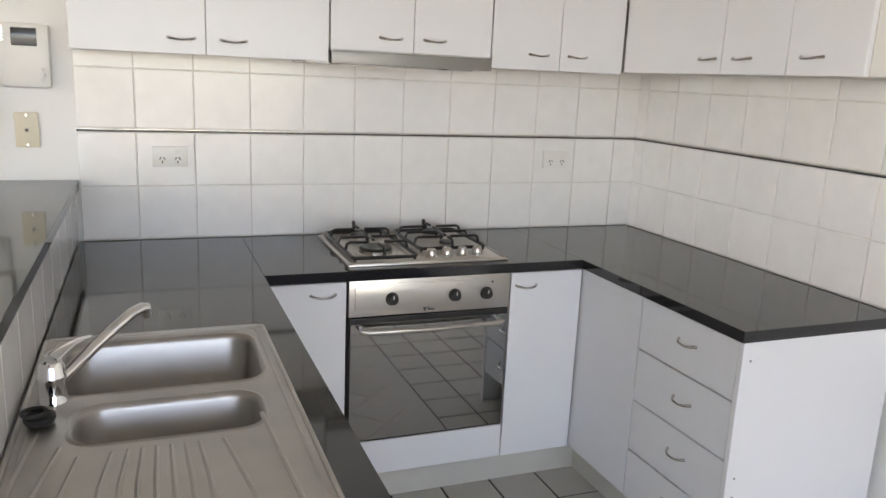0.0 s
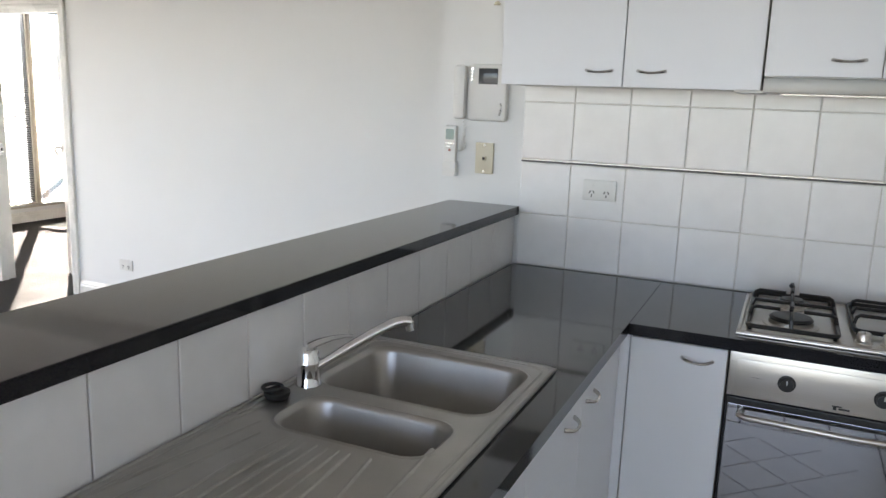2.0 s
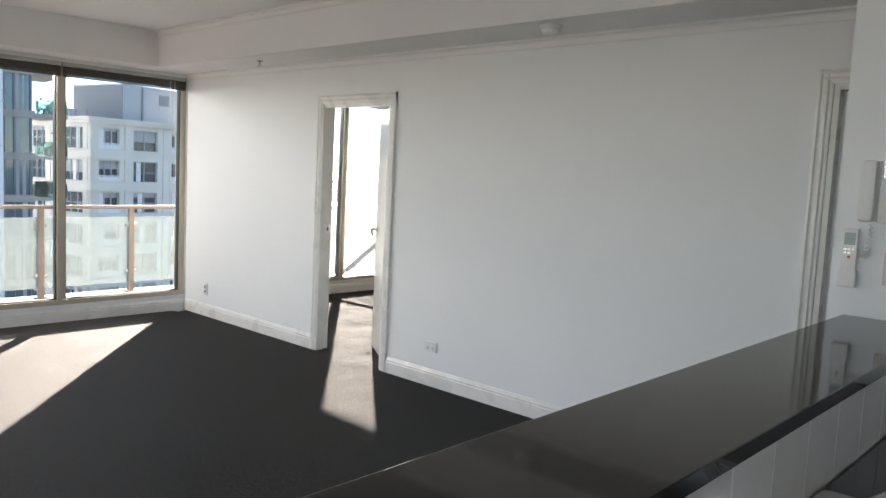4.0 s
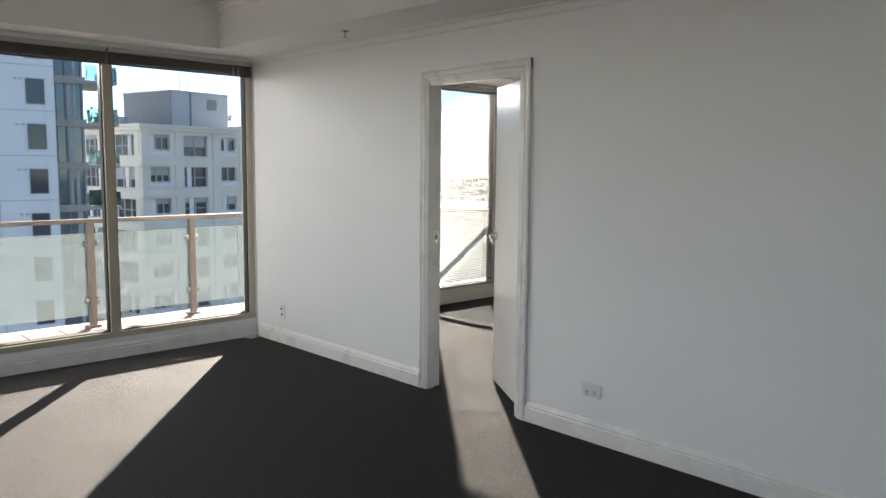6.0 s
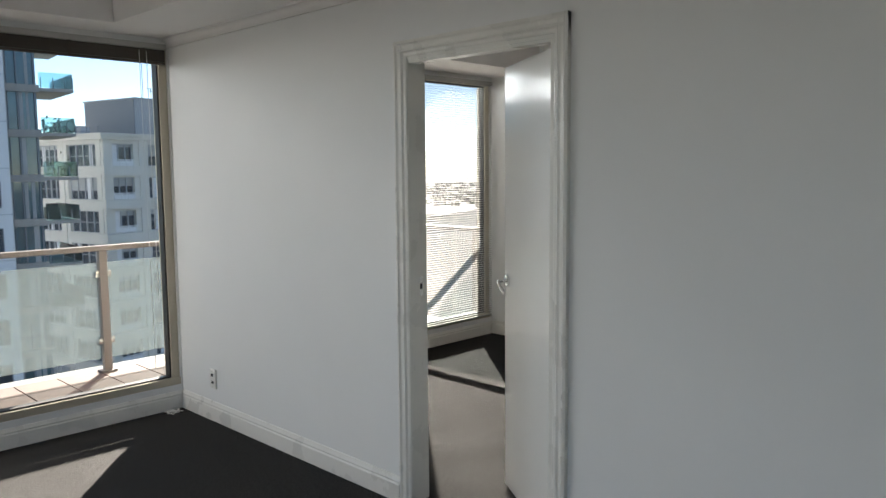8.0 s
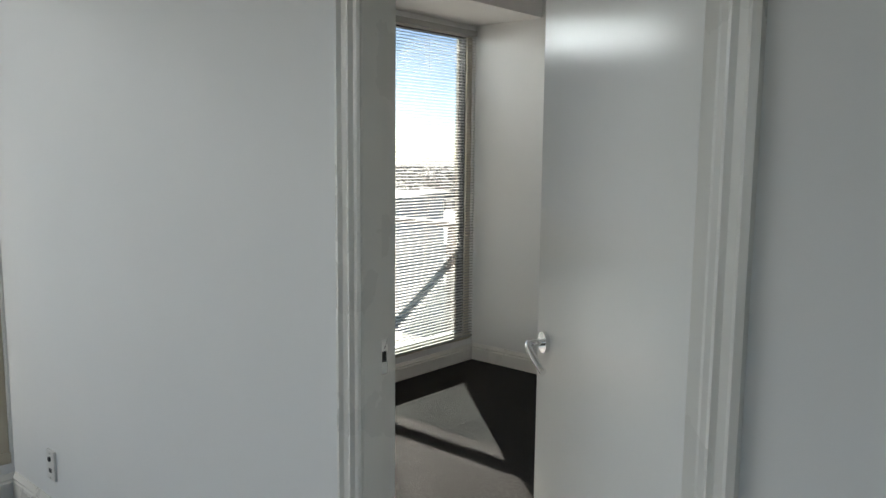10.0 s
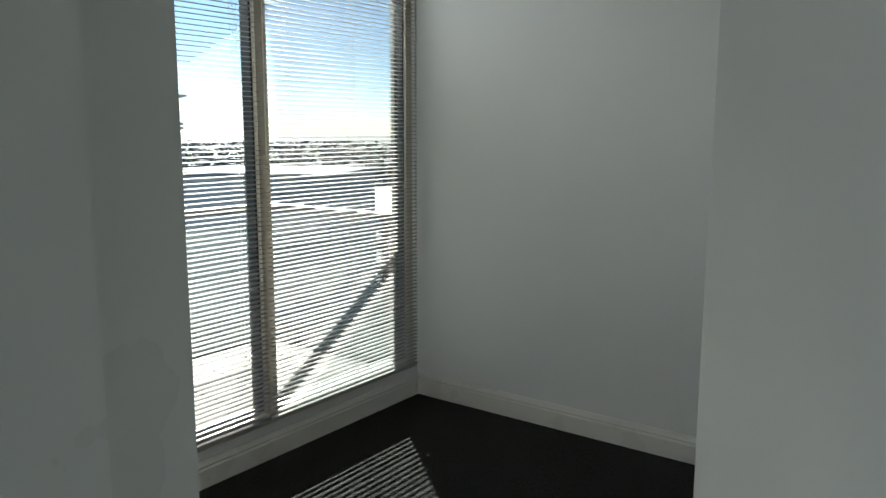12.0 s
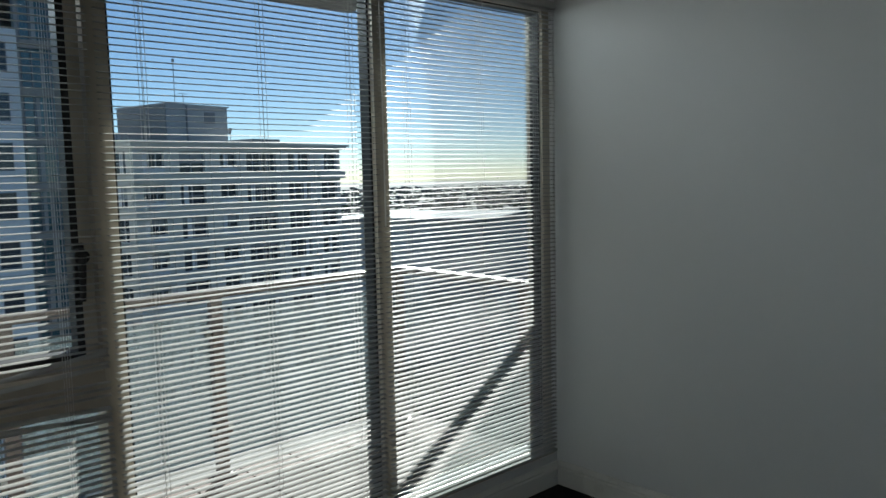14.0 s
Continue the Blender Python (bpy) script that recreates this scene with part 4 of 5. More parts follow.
smoke = thing("smoke_detector", (-2.37, 3.80, 2.32), "white round smoke detector on the soffit", "smoke detector")
part("base", lathe((-2.37, 3.80, 2.350), [(0.055, 0), (0.062, 0.006), (0.062, 0.020)], 32), PLAS, smoke)
part("cover", lathe((-2.37, 3.80, 2.318), [(0.030, 0), (0.046, 0.006), (0.054, 0.018), (0.054, 0.030)], 32), PLAS, smoke)
spr = thing("fire_sprinkler", (-5.33, 3.86, 2.32), "small metal fire sprinkler head on the soffit", "sprinkler")
part("escutcheon", lathe((-5.33, 3.86, 2.362), [(0.022, 0), (0.030, 0.004), (0.030, 0.008)], 20), SATIN, spr)
part("frame", tube([(-5.33, 3.86, 2.364), (-5.33, 3.86, 2.335)], 0.008, 8), SATIN, spr)
part("deflector", lathe((-5.33, 3.86, 2.326), [(0.019, 0), (0.019, 0.003), (0.006, 0.005)], 16), SATIN, spr)

# ---- balcony ----
bal = structure("balcony_floor", box(-8.55, -7.16, -3.0, 7.5, -0.3, -0.012), CONC, "concrete balcony slab", "balcony")
structure("balcony_above", box(-8.4, -7.16, -3.0, 7.06, 2.50, 2.72), CONC, "concrete slab of the balcony above", "balcony")


def rail_post(x, y):
    p = thing("railing_post", (x, y, 0), "brown powder-coated railing post on a base plate", "post", "balcony posts")
    part("upright", box(x - 0.025, x + 0.025, y - 0.03, y + 0.03, 0.0, 0.945, 0.004), RAILM, p, smooth=False)
    part("base_plate", box(x - 0.05, x + 0.05, y - 0.06, y + 0.06, 0.0, 0.014, 0.004), RAILM, p)
    for dy in (-0.045, 0.045):
        part("bolt", cyl((x + 0.035, y + dy, 0.014), (x + 0.035, y + dy, 0.024), 0.007, 6), SATIN, p)
    return p


base = rail_post(-8.3, 4.16)
for k in (-6, -5, -4, -3, -2, -1, 1, 2):
    copy_thing(base, Matrix.Translation((-8.3, 4.16 + 0.965 * k, 0)))
for x, y in ((-8.3, 7.30), (-7.27, 7.32)):
    copy_thing(base, Matrix.Translation((x, y, 0)))
ys = [4.16 + 0.965 * k for k in range(-6, 3)] + [7.30]
for a, b in zip(ys, ys[1:]):
    g = thing("balustrade_panel", (-8.3, (a + b) / 2, 0.1), "frosted pale green glass balustrade panel", "glass panel", "balustrade panels")
    part("glass", box(-8.306, -8.294, a + 0.04, b - 0.04, 0.105, 0.855, 0.001), FROST, g, smooth=False)
    for yy, s in ((a + 0.03, 1), (b - 0.03, -1)):
        for zz in (0.22, 0.74):
            part("clamp", box(-8.318, -8.282, min(yy, yy + s * 0.03), max(yy, yy + s * 0.03), zz, zz + 0.05, 0.003), SATIN, g)
g = thing("balustrade_panel", (-7.8, 7.32, 0.1), "frosted pale green glass balustrade panel at the balcony end", "glass panel", "balustrade panels")
part("glass", box(-8.25, -7.32, 7.314, 7.326, 0.105, 0.855, 0.001), FROSTL, g, smooth=False)
r = box(-8.335, -8.265, -3.0, 7.355, 0.945, 0.985, 0.006)
single("handrail", r, RAILM, "brown powder-coated balcony handrail", "handrail", smooth=False)
single("handrail", box(-8.262, -7.17, 7.285, 7.355, 0.945, 0.985, 0.006), RAILM, "brown powder-coated handrail across the balcony end", "handrail", smooth=False)

# ---- buildings ----
def face_box(o, u, n, a0, a1, z0, z1, d0, d1, bm=None):
    """A box on a facade: along u, up, and out along n from the plane through o."""
    bm = bm or bmesh.new()
    c = bmesh.ops.create_cube(bm, size=1.0)["verts"]
    for v in c:
        a, d, z = (a0 + a1) / 2 + v.co.x * (a1 - a0), (d0 + d1) / 2 + v.co.y * (d1 - d0), (z0 + z1) / 2 + v.co.z * (z1 - z0)
        v.co = Vector((o[0] + u[0] * a + n[0] * d, o[1] + u[1] * a + n[1] * d, z))
    return bm


GROUND = -45.0


def axes(p, q):
    u = Vector((q[0] - p[0], q[1] - p[1]))
    ln = u.length
    u /= ln
    n = Vector((u.y, -u.x))
    if n.dot(Vector((-p[0], -p[1]))) < 0:
        n = -n
    return u, n, ln


# cream apartment block
P, Q = (-64.8, 26.8), (-69.72, 49.57)
u, n, ln = axes(P, Q)
side, sn = -n, -u
apt = thing("apartment_building", (P[0], P[1], GROUND), "cream rendered apartment block with recessed windows", "building")
part("wall", face_box(P, u, n, 0.42, ln - 0.2, GROUND, 4.5, -20, -0.42), CREAM, apt, smooth=False)
STOREY, TOPZ, WH = 2.73, 4.62, 1.84
bays = [(0.25, 2.80), (4.22, 6.75), (8.30, 10.10), (11.20, 14.70), (16.20, 19.05), (20.60, 22.80)]
sbays = [(1.1, 5.1), (6.4, 9.6), (11.0, 14.4), (15.6, 18.6)]


def pier_row(dirn, out, cuts, length, z0, z1):
    """Upright strips of wall between the bays of a face."""
    b = bmesh.new()
    e = [0.0] + [v for c_ in cuts for v in c_] + [length]
    for k in range(0, len(e), 2):
        face_box(P, dirn, out, e[k], e[k + 1], z0, z1, -0.8, -0.05, b)
        mid = (e[k] + e[k + 1]) / 2
        if e[k + 1] - e[k] > 0.9:
            face_box(P, dirn, out, mid - 0.22, mid + 0.22, z0, z1, -0.05, 0.05, b)
    return b


part("pier", pier_row(u, n, bays, ln, GROUND, TOPZ - 0.35), CREAM, apt, smooth=False)
part("pier", pier_row(side, sn, sbays, 20.0, GROUND, TOPZ - 0.35), CREAM, apt, smooth=False)
par = face_box(P, u, n, -0.35, ln + 0.55, TOPZ - 0.38, TOPZ - 0.1, -0.9, 0.35)
face_box(P, u, n, -0.5, ln + 0.8, TOPZ - 0.1, TOPZ + 0.12, -1.0, 0.55, par)
face_box(P, side, sn, 0.9, 20.2, TOPZ - 0.38, TOPZ - 0.1, -0.9, 0.35, par)
face_box(P, side, sn, 1.0, 20.3, TOPZ - 0.1, TOPZ + 0.12, -1.0, 0.5, par)
part("parapet", par, CREAM, apt, smooth=False)
random.seed(5)

def apartment_window(dirn, out, a, b, zt, panes, rail, shade):
    """A recessed window with white frame bars, perhaps a drawn blind, perhaps a rail across it."""
    zb = zt - WH
    win = part("window", face_box(P, dirn, out, a, b, zb, zt, -0.42, -0.36), WGLASS, apt, smooth=False)
    fr = bmesh.new()
    for k in range(panes + 1):
        x = a + (b - a) * k / panes
        face_box(P, dirn, out, x - 0.045, x + 0.045, zb, zt, -0.36, -0.27, fr)
    face_box(P, dirn, out, a, b, zt - 0.07, zt, -0.36, -0.27, fr)
    face_box(P, dirn, out, a, b, zb, zb + 0.08, -0.36, -0.27, fr)
    if not rail:
        face_box(P, dirn, out, a, b, zb + WH * 0.46, zb + WH * 0.46 + 0.06, -0.36, -0.28, fr)
    part("frame", fr, GREYL, win, smooth=False)
    if shade > 0.05:
        part("blind", face_box(P, dirn, out, a + 0.08, b - 0.08, zt - WH * shade, zt - 0.05, -0.355, -0.33), BLINDW, win, smooth=False)
    if random.random() < 0.5:
        x = random.uniform(a + 0.1, b - 0.6)
        part("curtain", face_box(P, dirn, out, x, x + 0.45, zb + 0.08, zt - 0.07, -0.355, -0.325), WHITEB, win, smooth=False)
    if rail:
        rl = face_box(P, dirn, out, a - 0.05, b + 0.05, zb + 0.50, zb + 0.58, -0.12, -0.04)
        for k in range(5):
            x = a + (b - a) * k / 4
            face_box(P, dirn, out, x - 0.035, x + 0.035, zb, zb + 0.5, -0.11, -0.05, rl)
        face_box(P, dirn, out, a, b, zb + 0.05, zb + 0.45, -0.09, -0.075, rl)
        part("balcony_rail", rl, WHITEB, win, smooth=False)


for k in range(15):
    zt = TOPZ - 0.70 - k * STOREY
    zs = zt - WH
    sp = face_box(P, u, n, 0.0, ln, zs - (STOREY - WH), zs, -0.85, -0.02)
    face_box(P, u, n, -0.25, 3.05, zs - 0.72, zs - 0.02, -0.85, 0.42, sp)
    face_box(P, u, n, 19.9, ln + 0.3, zs - 0.72, zs - 0.02, -0.85, 0.42, sp)
    face_box(P, u, n, -0.05, ln + 0.05, zs - 0.06, zs + 0.03, -0.85, 0.10, sp)
    face_box(P, side, sn, 0.9, 20.0, zs - (STOREY - WH), zs, -0.85, -0.02, sp)
    face_box(P, side, sn, 0.9, 20.0, zs - 0.06, zs + 0.03, -0.85, 0.10, sp)
    part("spandrel", sp, CREAM, apt, smooth=False)
    if k == 0:
        face_top = face_box(P, u, n, 0.0, ln, zt, TOPZ - 0.38, -0.85, -0.02)
        face_box(P, side, sn, 0.9, 20.0, zt, TOPZ - 0.38, -0.85, -0.02, face_top)
        part("spandrel", face_top, CREAM, apt, smooth=False)
    if k < 8:
        for i, (a, b) in enumerate(bays):
            apartment_window(u, n, a, b, zt, (4, 2, 2, 4, 3, 2)[i], i in (0, 2), (0.5 if (i, k) == (1, 0) else random.choice((0, 0, 0.25, 0.4, 0.15))))
        for a, b in sbays:
            apartment_window(side, sn, a, b, zt, 4, False, random.choice((0, 0, 0.2, 0.6)))
# rooftop
part("roof_deck", face_box(P, u, n, 0.3, ln - 0.3, 4.5, 4.6, -19.5, -1.0), CONC, apt, smooth=False)
pr = part("plant_room", face_box(P, u, n, 5.3, 11.7, 4.6, 8.0, -10.3, -3.0), GREYL, apt, "grey rooftop plant room", smooth=False)
# the plant room's shaded side, its shade put in as a darker grey panel
part("shaded_side", face_box(P, u, n, 5.22, 5.3, 4.6, 7.95, -10.2, -3.05), GREYW, pr, "dark grey panel standing for shade on this side", smooth=False)
part("coping", face_box(P, u, n, 5.15, 11.85, 8.0, 8.1, -10.4, -2.9), GREYL, pr, smooth=False)
vn = face_box(P, u, n, 9.2, 10.3, 6.5, 7.5, -3.0, -2.95)
part("plant_vent", vn, GREYW, pr, smooth=False)
part("drain_pipe", face_box(P, u, n, 7.25, 7.36, 4.6, 8.0, -3.0, -2.88), GREYW, pr, smooth=False)
part("roof_slab", face_box(P, u, n, 14.6, 18.0, 4.6, 5.3, -7, -3), GREYW, apt, "low dark rooftop housing", smooth=False)
part("roof_vent", face_box(P, u, n, 0.9, 1.7, 4.6, 5.5, -5, -4.2), GREYL, apt, smooth=False)
for a, d_, h, r in ((7.1, -4.2, 11.8, 0.035), (8.25, -4.6, 9.2, 0.03)):
    x, y = P[0] + u.x * a + n.x * d_, P[1] + u.y * a + n.y * d_
    mast = cyl((x, y, 8.0), (x, y, h), r, 6)
    if h > 11:
        cyl((x, y, h), (x, y, h + 0.25), 0.12, 8, bm=mast)
    else:
        for dz, wd in ((0.05, 0.45), (0.3, 0.35)):
            face_box((x, y), u, n, -wd, wd, h - dz, h - dz + 0.05, -0.025, 0.025, mast)
    part("antenna", mast, GREYW, apt, smooth=False)
x, y = P[0] + u.x * 12.4 - n.x * 3.5, P[1] + u.y * 12.4 - n.y * 3.5
dish = cyl((x, y, 4.6), (x, y, 5.7), 0.04, 6)
cyl((x, y, 5.7), (x - u.x * 0.25, y - u.y * 0.25, 6.0), 0.05, 12, 0.42, bm=dish)
part("satellite_dish", dish, GREYW, apt, smooth=False)
rr = bmesh.new()
for k in range(12):
    face_box(P, side, sn, 1.2 + k * 1.5, 1.26 + k * 1.5, TOPZ, TOPZ + 0.75, -0.5, -0.44, rr)
face_box(P, side, sn, 1.2, 17.8, TOPZ + 0.7, TOPZ + 0.76, -0.5, -0.44, rr)
face_box(P, side, sn, 1.2, 17.8, TOPZ + 0.35, TOPZ + 0.39, -0.49, -0.45, rr)
part("roof_rail", rr, GREYW, apt, smooth=False)

# white tower with dark glass bay and balconies
P, Q = (-49.6, 1.0), (-48.135, 15.124)
u, n, ln = axes(P, Q)
tw = thing("apartment_tower", (P[0], P[1], GROUND), "white panelled apartment tower with glass balconies", "building")
part("wall", face_box(P, u, n, 0, ln, GROUND, 9.3, -16, 0), WHITEB, tw, smooth=False)
part("upper_wall", face_box(P, u, n, 0, ln - 0.6, 9.3, 30, -16, -0.35), GREYW, tw, "dark grey upper storeys", smooth=False)
ST = 2.5
jn = bmesh.new()
for k in range(20):
    face_box(P, u, n, -0.02, ln + 0.02, 4.35 + 2 * ST - k * ST - 0.02, 4.35 + 2 * ST - k * ST + 0.02, -0.05, 0.012, jn)
for a in (1.5, 5.4, 8.3, 11.2):
    face_box(P, u, n, a, a + 0.04, GROUND, 9.3, -0.05, 0.010, jn)
part("panel_joints", jn, GREYL, tw, smooth=False)
for k in range(14):
    z = 6.07 + ST - k * ST
    for a in (4.2, 7.0, 9.9, 12.8):
        win = part("window", face_box(P, u, n, a, a + 0.85, z - 1.3, z, -0.12, 0.004), WGLASS, tw, smooth=False)
        fr = bmesh.new()
        for x0, x1, z0, z1 in ((a - 0.05, a + 0.90, z, z + 0.05), (a - 0.05, a + 0.90, z - 1.36, z - 1.3), (a - 0.05, a, z - 1.3, z), (a + 0.85, a + 0.90, z - 1.3, z)):
            face_box(P, u, n, x0, x1, z0, z1, 0.0, 0.05, fr)
        part("frame", fr, GREYW, win, smooth=False)
        for da in (-0.62, -0.34):
            part("vent", face_box(P, u, n, a + da, a + da + 0.15, z - 0.06, z + 0.06, 0.0, 0.05), GREYL, tw, smooth=False)
B0, B1, B2 = ln + 0.02, ln + 1.9, ln + 3.72
part("glass_bay", face_box(P, u, n, ln, B1 - 0.1, GROUND, 30, -12, -1.3), TGLASS, tw, "dark teal glazed corner bay", smooth=False)
for k in range(16):
    z = 4.0 + 5 * ST - k * ST
    part("slab", face_box(P, u, n, B0, B1, z - 0.42, z, -9.0, -1.05), CONC, tw, "grey concrete floor slab", smooth=False)
    mu = bmesh.new()
    for a in (0.02, 0.78, 1.66):
        face_box(P, u, n, ln + a, ln + a + 0.07, z, z + ST - 0.42, -1.3, -1.18, mu)
    face_box(P, u, n, ln + 0.3, ln + 0.34, z, z + ST - 0.42, -1.3, -1.22, mu)
    part("mullions", mu, GREYW, tw, smooth=False)
    random.seed(k + 40)
    cu = bmesh.new()
    for a in (0.12, 0.9, 1.25):
        if random.random() < 0.6:
            face_box(P, u, n, ln + a, ln + a + random.uniform(0.12, 0.3), z, z + ST - 0.45, -1.295, -1.27, cu)
    if len(cu.verts):
        part("curtain", cu, BLINDW, tw, smooth=False)
    if 3 <= k < 10:
        b = part("balcony", face_box(P, u, n, B1 + 0.004, B2, z - 0.34, z - 0.16, -6.5, -1.1), CONC, tw, "projecting concrete balcony", smooth=False)
        part("glass_rail", face_box(P, u, n, B1 + 0.02, B2 - 0.02, z - 0.12, z + 0.72, -1.2, -1.18, face_box(P, u, n, B2 - 0.05, B2 - 0.03, z - 0.12, z + 0.72, -6.4, -1.2)), RAILG, b, smooth=False)
        ps = bmesh.new()
        for a in (0.1, 0.75, 1.35, 1.78):
            face_box(P, u, n, B1 + a, B1 + a + 0.035, z - 0.16, z + 0.45, -1.17, -1.13, ps)
        part("rail_post", ps, GREYW, b, smooth=False)
        if k in (5, 6):
            pm = bmesh.new()
            for _ in range(150):
                a, zz = random.gauss(1.0, 0.4), z - 0.1 + abs(random.gauss(0.25, 0.3))
                c0 = Vector((P[0] + u.x * (B1 + a) - n.x * 1.9, P[1] + u.y * (B1 + a) - n.y * 1.9, zz))
                vs = [pm.verts.new(c0 + Vector((random.uniform(-0.13, 0.13), random.uniform(-0.13, 0.13), random.uniform(-0.13, 0.13)))) for _ in range(3)]
                pm.faces.new(vs)
            part("balcony_plants", pm, LEAF, b, "leafy potted plants", smooth=False)
        if k in (5, 3):
            ch = bmesh.new()
            for a in (0.3, 1.1):
                face_box(P, u, n, B1 + a, B1 + a + 0.45, z + 0.2, z + 0.24, -2.2, -1.75, ch)
                face_box(P, u, n, B1 + a, B1 + a + 0.05, z + 0.2, z + 0.65, -2.2, -1.75, ch)
                for da in (0.02, 0.40):
                    face_box(P, u, n, B1 + a + da, B1 + a + da + 0.03, z - 0.16, z + 0.2, -2.15, -1.8, ch)
            part("balcony_chairs", ch, GREYW, b, smooth=False)
        if k == 7:
            bq = face_box(P, u, n, B1 + 0.12, B1 + 0.85, z - 0.1, z + 0.62, -2.2, -1.6)
            face_box(P, u, n, B1 + 0.2, B1 + 0.78, z + 0.62, z + 0.82, -2.1, -1.7, bq)
            part("covered_barbecue", bq, RUBBER, b, "barbecue under a black cover", smooth=False)


# ---- land ----
gm = bmesh.new()
gv = [gm.verts.new((x, y, GROUND)) for x, y in ((-4800, -4800), (2500, -4800), (2500, 4800), (-4800, 4800))]
gm.faces.new(gv)
single("ground", gm, LAND, "distant suburban land reaching the horizon", "ground", kind="structure", smooth=False)
hm = bmesh.new()
gold = np.random.RandomState(3)
verts, faces = [], []
for k in range(2600):
    r = 160 + 2600 * gold.rand() ** 1.7
    a = radians(gold.uniform(5, 75))
    x, y = -r * math.cos(a), r * math.sin(a)
    w_, d_, h_ = gold.uniform(5, 16), gold.uniform(5, 16), gold.uniform(3, 8)
    i = len(verts)
    for dz in (0, h_):
        for sx, sy in ((-1, -1), (1, -1), (1, 1), (-1, 1)):
            verts.append((x + sx * w_ / 2, y + sy * d_ / 2, GROUND + dz))
    faces += [(i + 4, i + 5, i + 6, i + 7), (i, i + 1, i + 5, i + 4), (i + 1, i + 2, i + 6, i + 5), (i + 2, i + 3, i + 7, i + 6), (i + 3, i, i + 4, i + 7)]
me = bpy.data.meshes.new("far_houses")
me.from_pydata(verts, [], faces)
me.materials.append(HOUSE)
tagged(new("far_houses", me), "scattered low houses and roofs far below", "houses", kind="stuff")
verts, faces = [], []
for k in range(9000):
    r = 120 + 2400 * gold.rand() ** 1.6
    a = radians(gold.uniform(5, 78))
    x, y, s = -r * math.cos(a), r * math.sin(a), gold.uniform(2.0, 5.0)
    z = GROUND + gold.uniform(1, 7)
    i = len(verts)
    for _ in range(5):
        verts.append((x + gold.uniform(-s, s), y + gold.uniform(-s, s), z + gold.uniform(-s, s) * 0.7))
    faces += [(i, i + 1, i + 2), (i + 1, i + 2, i + 3), (i + 2, i + 3, i + 4), (i, i + 3, i + 4), (i, i + 2, i + 4), (i, i + 1, i + 4)]
me = bpy.data.meshes.new("far_trees")
me.from_pydata(verts, [], faces)
me.materials.append(LEAF)
tagged(new("far_trees", me), "dark green tree crowns scattered over the far land", "trees", kind="stuff")


def shed(p, q, depth, h, mat, name, label):
    u2, n2, l2 = axes(p, q)
    t = thing(name, (*p, GROUND), label, "building")
    part("wall", face_box(p, u2, n2, 0, l2, GROUND, GROUND + h, -depth, 0), GREYL, t, smooth=False)
    part("roof", face_box(p, u2, n2, -1, l2 + 1, GROUND + h, GROUND + h + 0.8, -depth - 1, 1), mat, t, smooth=False)
    return t


shed((-222.6, 224.8), (-151.5, 295.1), 180, 9, ROOFW, "warehouse", "large white-roofed warehouse far below")
shed((-141.4, 96.6), (-109.8, 110.7), 30, 37, GREYW, "office_block", "dark grey mid-rise block below")
shed((-240, 165), (-215, 215), 40, 17, GREYL, "office_block", "grey mid-rise block in the distance")

# ---- tiles, last ----
MESHES = {}


def tile_mesh(w_, h_, t, mat):
    """A tile lying in x (width) and z (height) with a chamfered face towards -y."""
    key = (round(w_, 3), round(h_, 3), t, mat.name)
    if key not in MESHES:
        b = bmesh.new()
        c = 0.0018
        ring = lambda i, y: [b.verts.new((sx * (w_ / 2 - i), y, sz * (h_ / 2 - i))) for sx, sz in ((-1, -1), (1, -1), (1, 1), (-1, 1))]
        r0, r1, r2 = ring(0, 0), ring(0, -t + c), ring(c, -t)
        for a, d_ in ((r0, r1), (r1, r2)):
            for k in range(4):
                b.faces.new((a[k], a[(k + 1) % 4], d_[(k + 1) % 4], d_[k]))
        b.faces.new(r2)
        MESHES[key] = finish(b, "tile", mat)
    return MESHES[key]


def lay(parent, me, m):
    o = new("tile", me)
    o.parent = parent
    o.matrix_parent_inverse = Matrix.Translation(-ORIGIN[parent.name])
    o.matrix_basis = m
    return o


GAP = 0.003
rowsz = [(0.902, 1.096), (1.096, 1.2855), (1.2995, 1.505), (1.505, 1.60)]
part("grout_bed", box(-0.233, 2.045, 2.9905, 2.999, 0.90, 1.60), GROUT, wall_kitchen, smooth=False)
xs = [-0.235, -0.046] + [-0.046 + 0.1972 * k for k in range(1, 11)] + [2.044]
random.seed(11)
for z0, z1 in rowsz:
    for a, b in zip(xs, xs[1:]):
        tilt = Matrix.Rotation(radians(random.uniform(-0.12, 0.12)), 4, "X") @ Matrix.Rotation(radians(random.uniform(-0.12, 0.12)), 4, "Z")
        lay(wall_kitchen, tile_mesh(b - a - GAP, z1 - z0 - GAP, 0.006, TILEW), Matrix.Translation(((a + b) / 2, 2.9915, (z0 + z1) / 2)) @ tilt)
part("border_strip", box(-0.235, 2.036, 2.983, 2.9905, 1.2870, 1.2925, 0.001), STRIP, wall_kitchen, "thin black border strip", smooth=False)
part("border_strip", box(-0.235, 2.036, 2.984, 2.9905, 1.2935, 1.2975, 0.001), SATIN, wall_kitchen, "thin grey border strip", smooth=False)
part("grout_bed", box(2.0405, 2.0495, 0.90, 2.99, 0.90, 1.60), GROUT, wall_right, smooth=False)
ys_ = [2.984] + [2.915 - 0.198 * k for k in range(0, 11)]
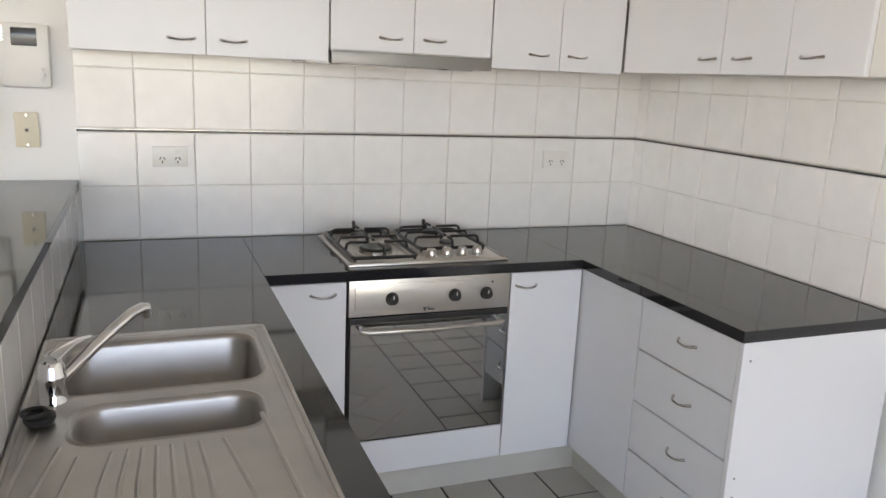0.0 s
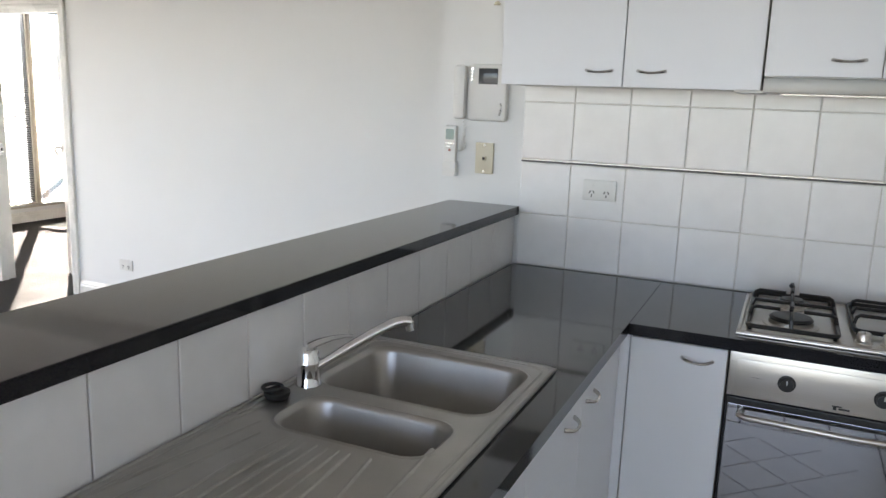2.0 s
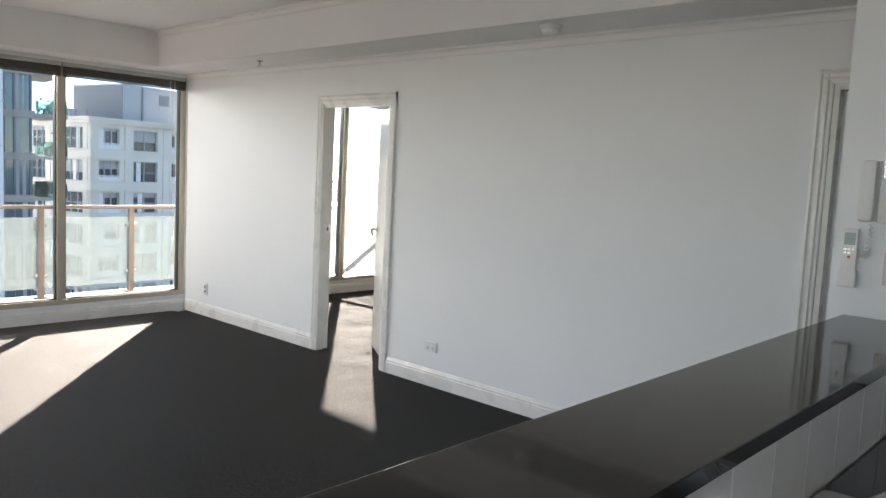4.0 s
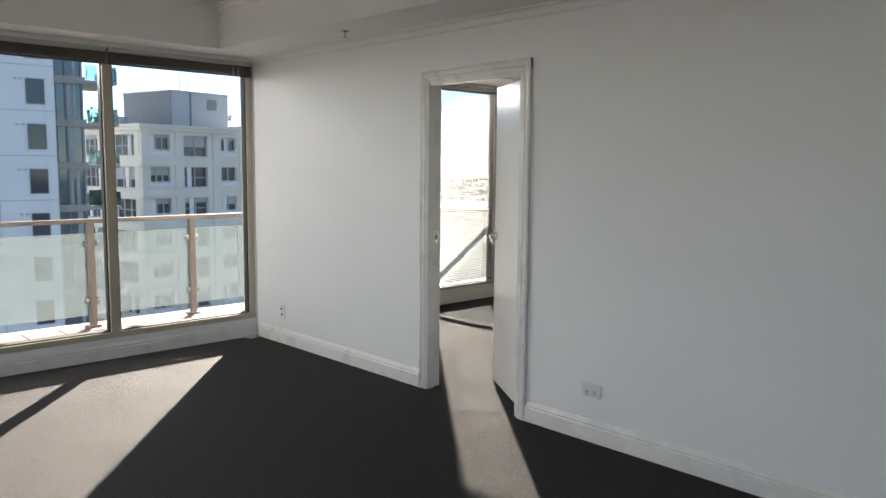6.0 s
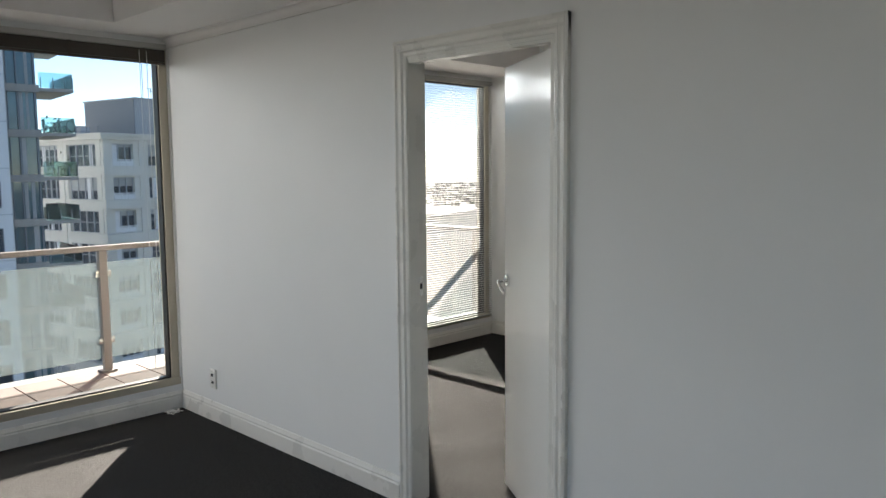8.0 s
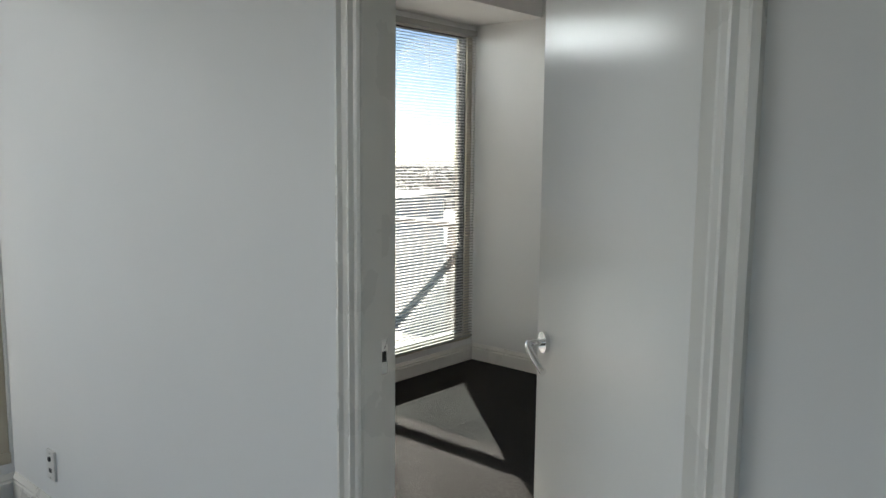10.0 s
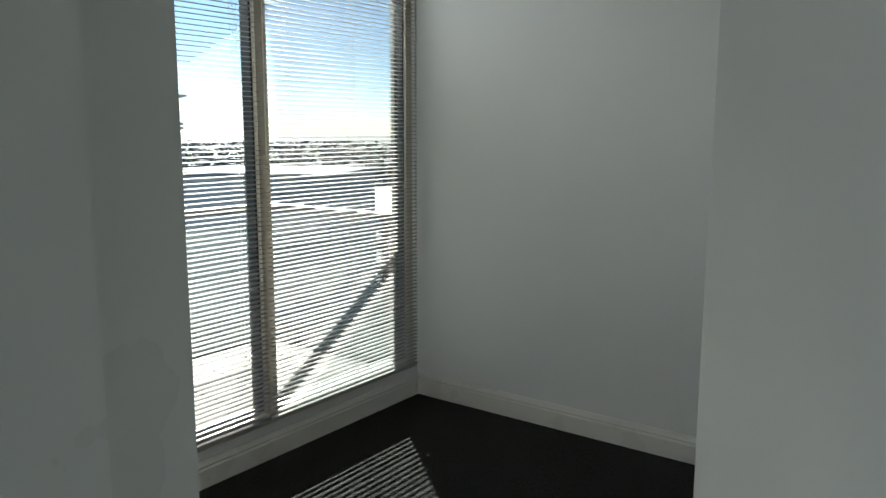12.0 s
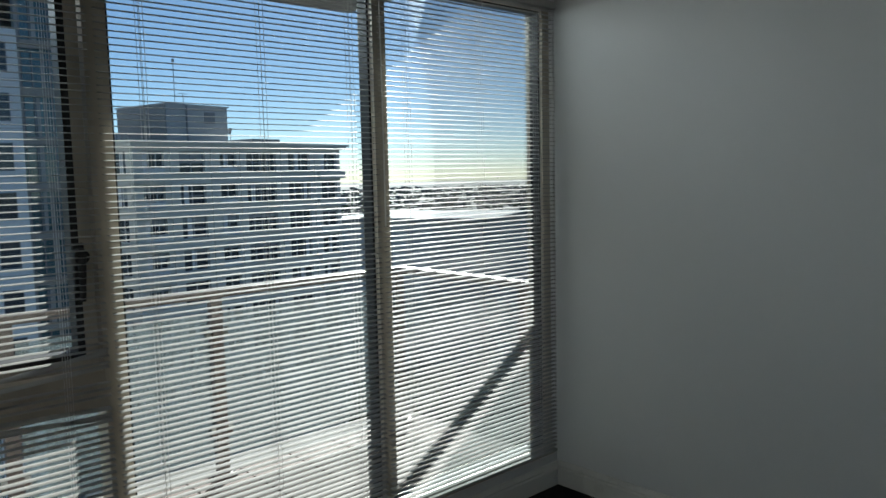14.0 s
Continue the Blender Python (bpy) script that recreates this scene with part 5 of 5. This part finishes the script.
for z0, z1 in rowsz:
    for a, b in zip(ys_, ys_[1:]):
        tilt = Matrix.Rotation(radians(random.uniform(-0.12, 0.12)), 4, "X") @ Matrix.Rotation(radians(random.uniform(-0.12, 0.12)), 4, "Z")
        lay(wall_right, tile_mesh(a - b - GAP, z1 - z0 - GAP, 0.006, TILEW), Matrix.Translation((2.0415, (a + b) / 2, (z0 + z1) / 2)) @ Matrix.Rotation(radians(-90), 4, "Z") @ tilt)
part("border_strip", box(2.033, 2.0405, 0.94, 2.983, 1.2870, 1.2925, 0.001), STRIP, wall_right, "thin black border strip", smooth=False)
part("border_strip", box(2.034, 2.0405, 0.94, 2.983, 1.2935, 1.2975, 0.001), SATIN, wall_right, "thin grey border strip", smooth=False)
part("grout_bed", box(-0.2615, -0.2545, 0.725, 2.99, 0.90, 1.084), GROUT, bar_wall, smooth=False)
yb = [2.985, 2.76, 2.565, 2.37, 2.18, 1.99, 1.80, 1.612, 1.425, 1.239, 1.05, 0.86, 0.727]
for a, b in zip(yb, yb[1:]):
    lay(bar_wall, tile_mesh(a - b - GAP, 0.178, 0.006, TILEW), Matrix.Translation((-0.2555, (a + b) / 2, 0.992)) @ Matrix.Rotation(radians(90), 4, "Z"))

# kitchen floor: square border tiles round a diagonal field
part("floor_grout", box(-0.24, 2.045, -0.3, 2.99, -0.02, -0.004), FGROUT, floor, smooth=False)


def floor_tile(cx, cy, w_, d_, turn=0.0):
    m = Matrix.Translation((cx, cy, -0.006)) @ Matrix.Rotation(radians(turn), 4, "Z") @ Matrix.Rotation(radians(-90), 4, "X")
    lay(floor, tile_mesh(w_ - 0.009, d_ - 0.009, 0.006, FTILE), m)


FX0, FX1, FY0, FY1 = 0.385, 1.185, 0.72, 1.92
gx = [-0.015 + 0.2 * k for k in range(0, 11)]
gy = [2.52 - 0.2 * k for k in range(0, 14)]
for x in gx:
    for y in gy:
        cx, cy = x + 0.1, y - 0.1
        if FX0 - 0.01 < cx < FX1 + 0.01 and FY0 - 0.01 < cy < FY1 + 0.01:
            continue
        if (cx > 1.60 and cy > 1.60) or (cx < 0.18 and cy > 0.72) or cx > 2.0:
            continue
        floor_tile(cx, cy, 0.2, 0.2)
part("cut_tiles", box(FX0 + 0.003, FX1 - 0.003, FY0 + 0.003, FY1 - 0.003, -0.004, -0.0018), FTILE, floor, "triangular cut edge tiles", smooth=False)
dg = 0.2 * math.sqrt(2)
for i in range(-1, 8):
    for j in range(-1, 12):
        cx, cy = FX0 + dg / 2 * i, FY0 + dg / 2 * j
        if (i + j) % 2 == 0 and FX0 + 0.1 < cx < FX1 - 0.1 and FY0 + 0.1 < cy < FY1 - 0.1:
            floor_tile(cx, cy, 0.2, 0.2, 45)

# balcony paving
for i in range(4):
    for j in range(35):
        lay(bal, tile_mesh(0.292, 0.292, 0.008, TERRA), Matrix.Translation((-7.32 - 0.3 * i, 7.25 - 0.3 * j, -0.009)) @ Matrix.Rotation(radians(-90), 4, "X"))
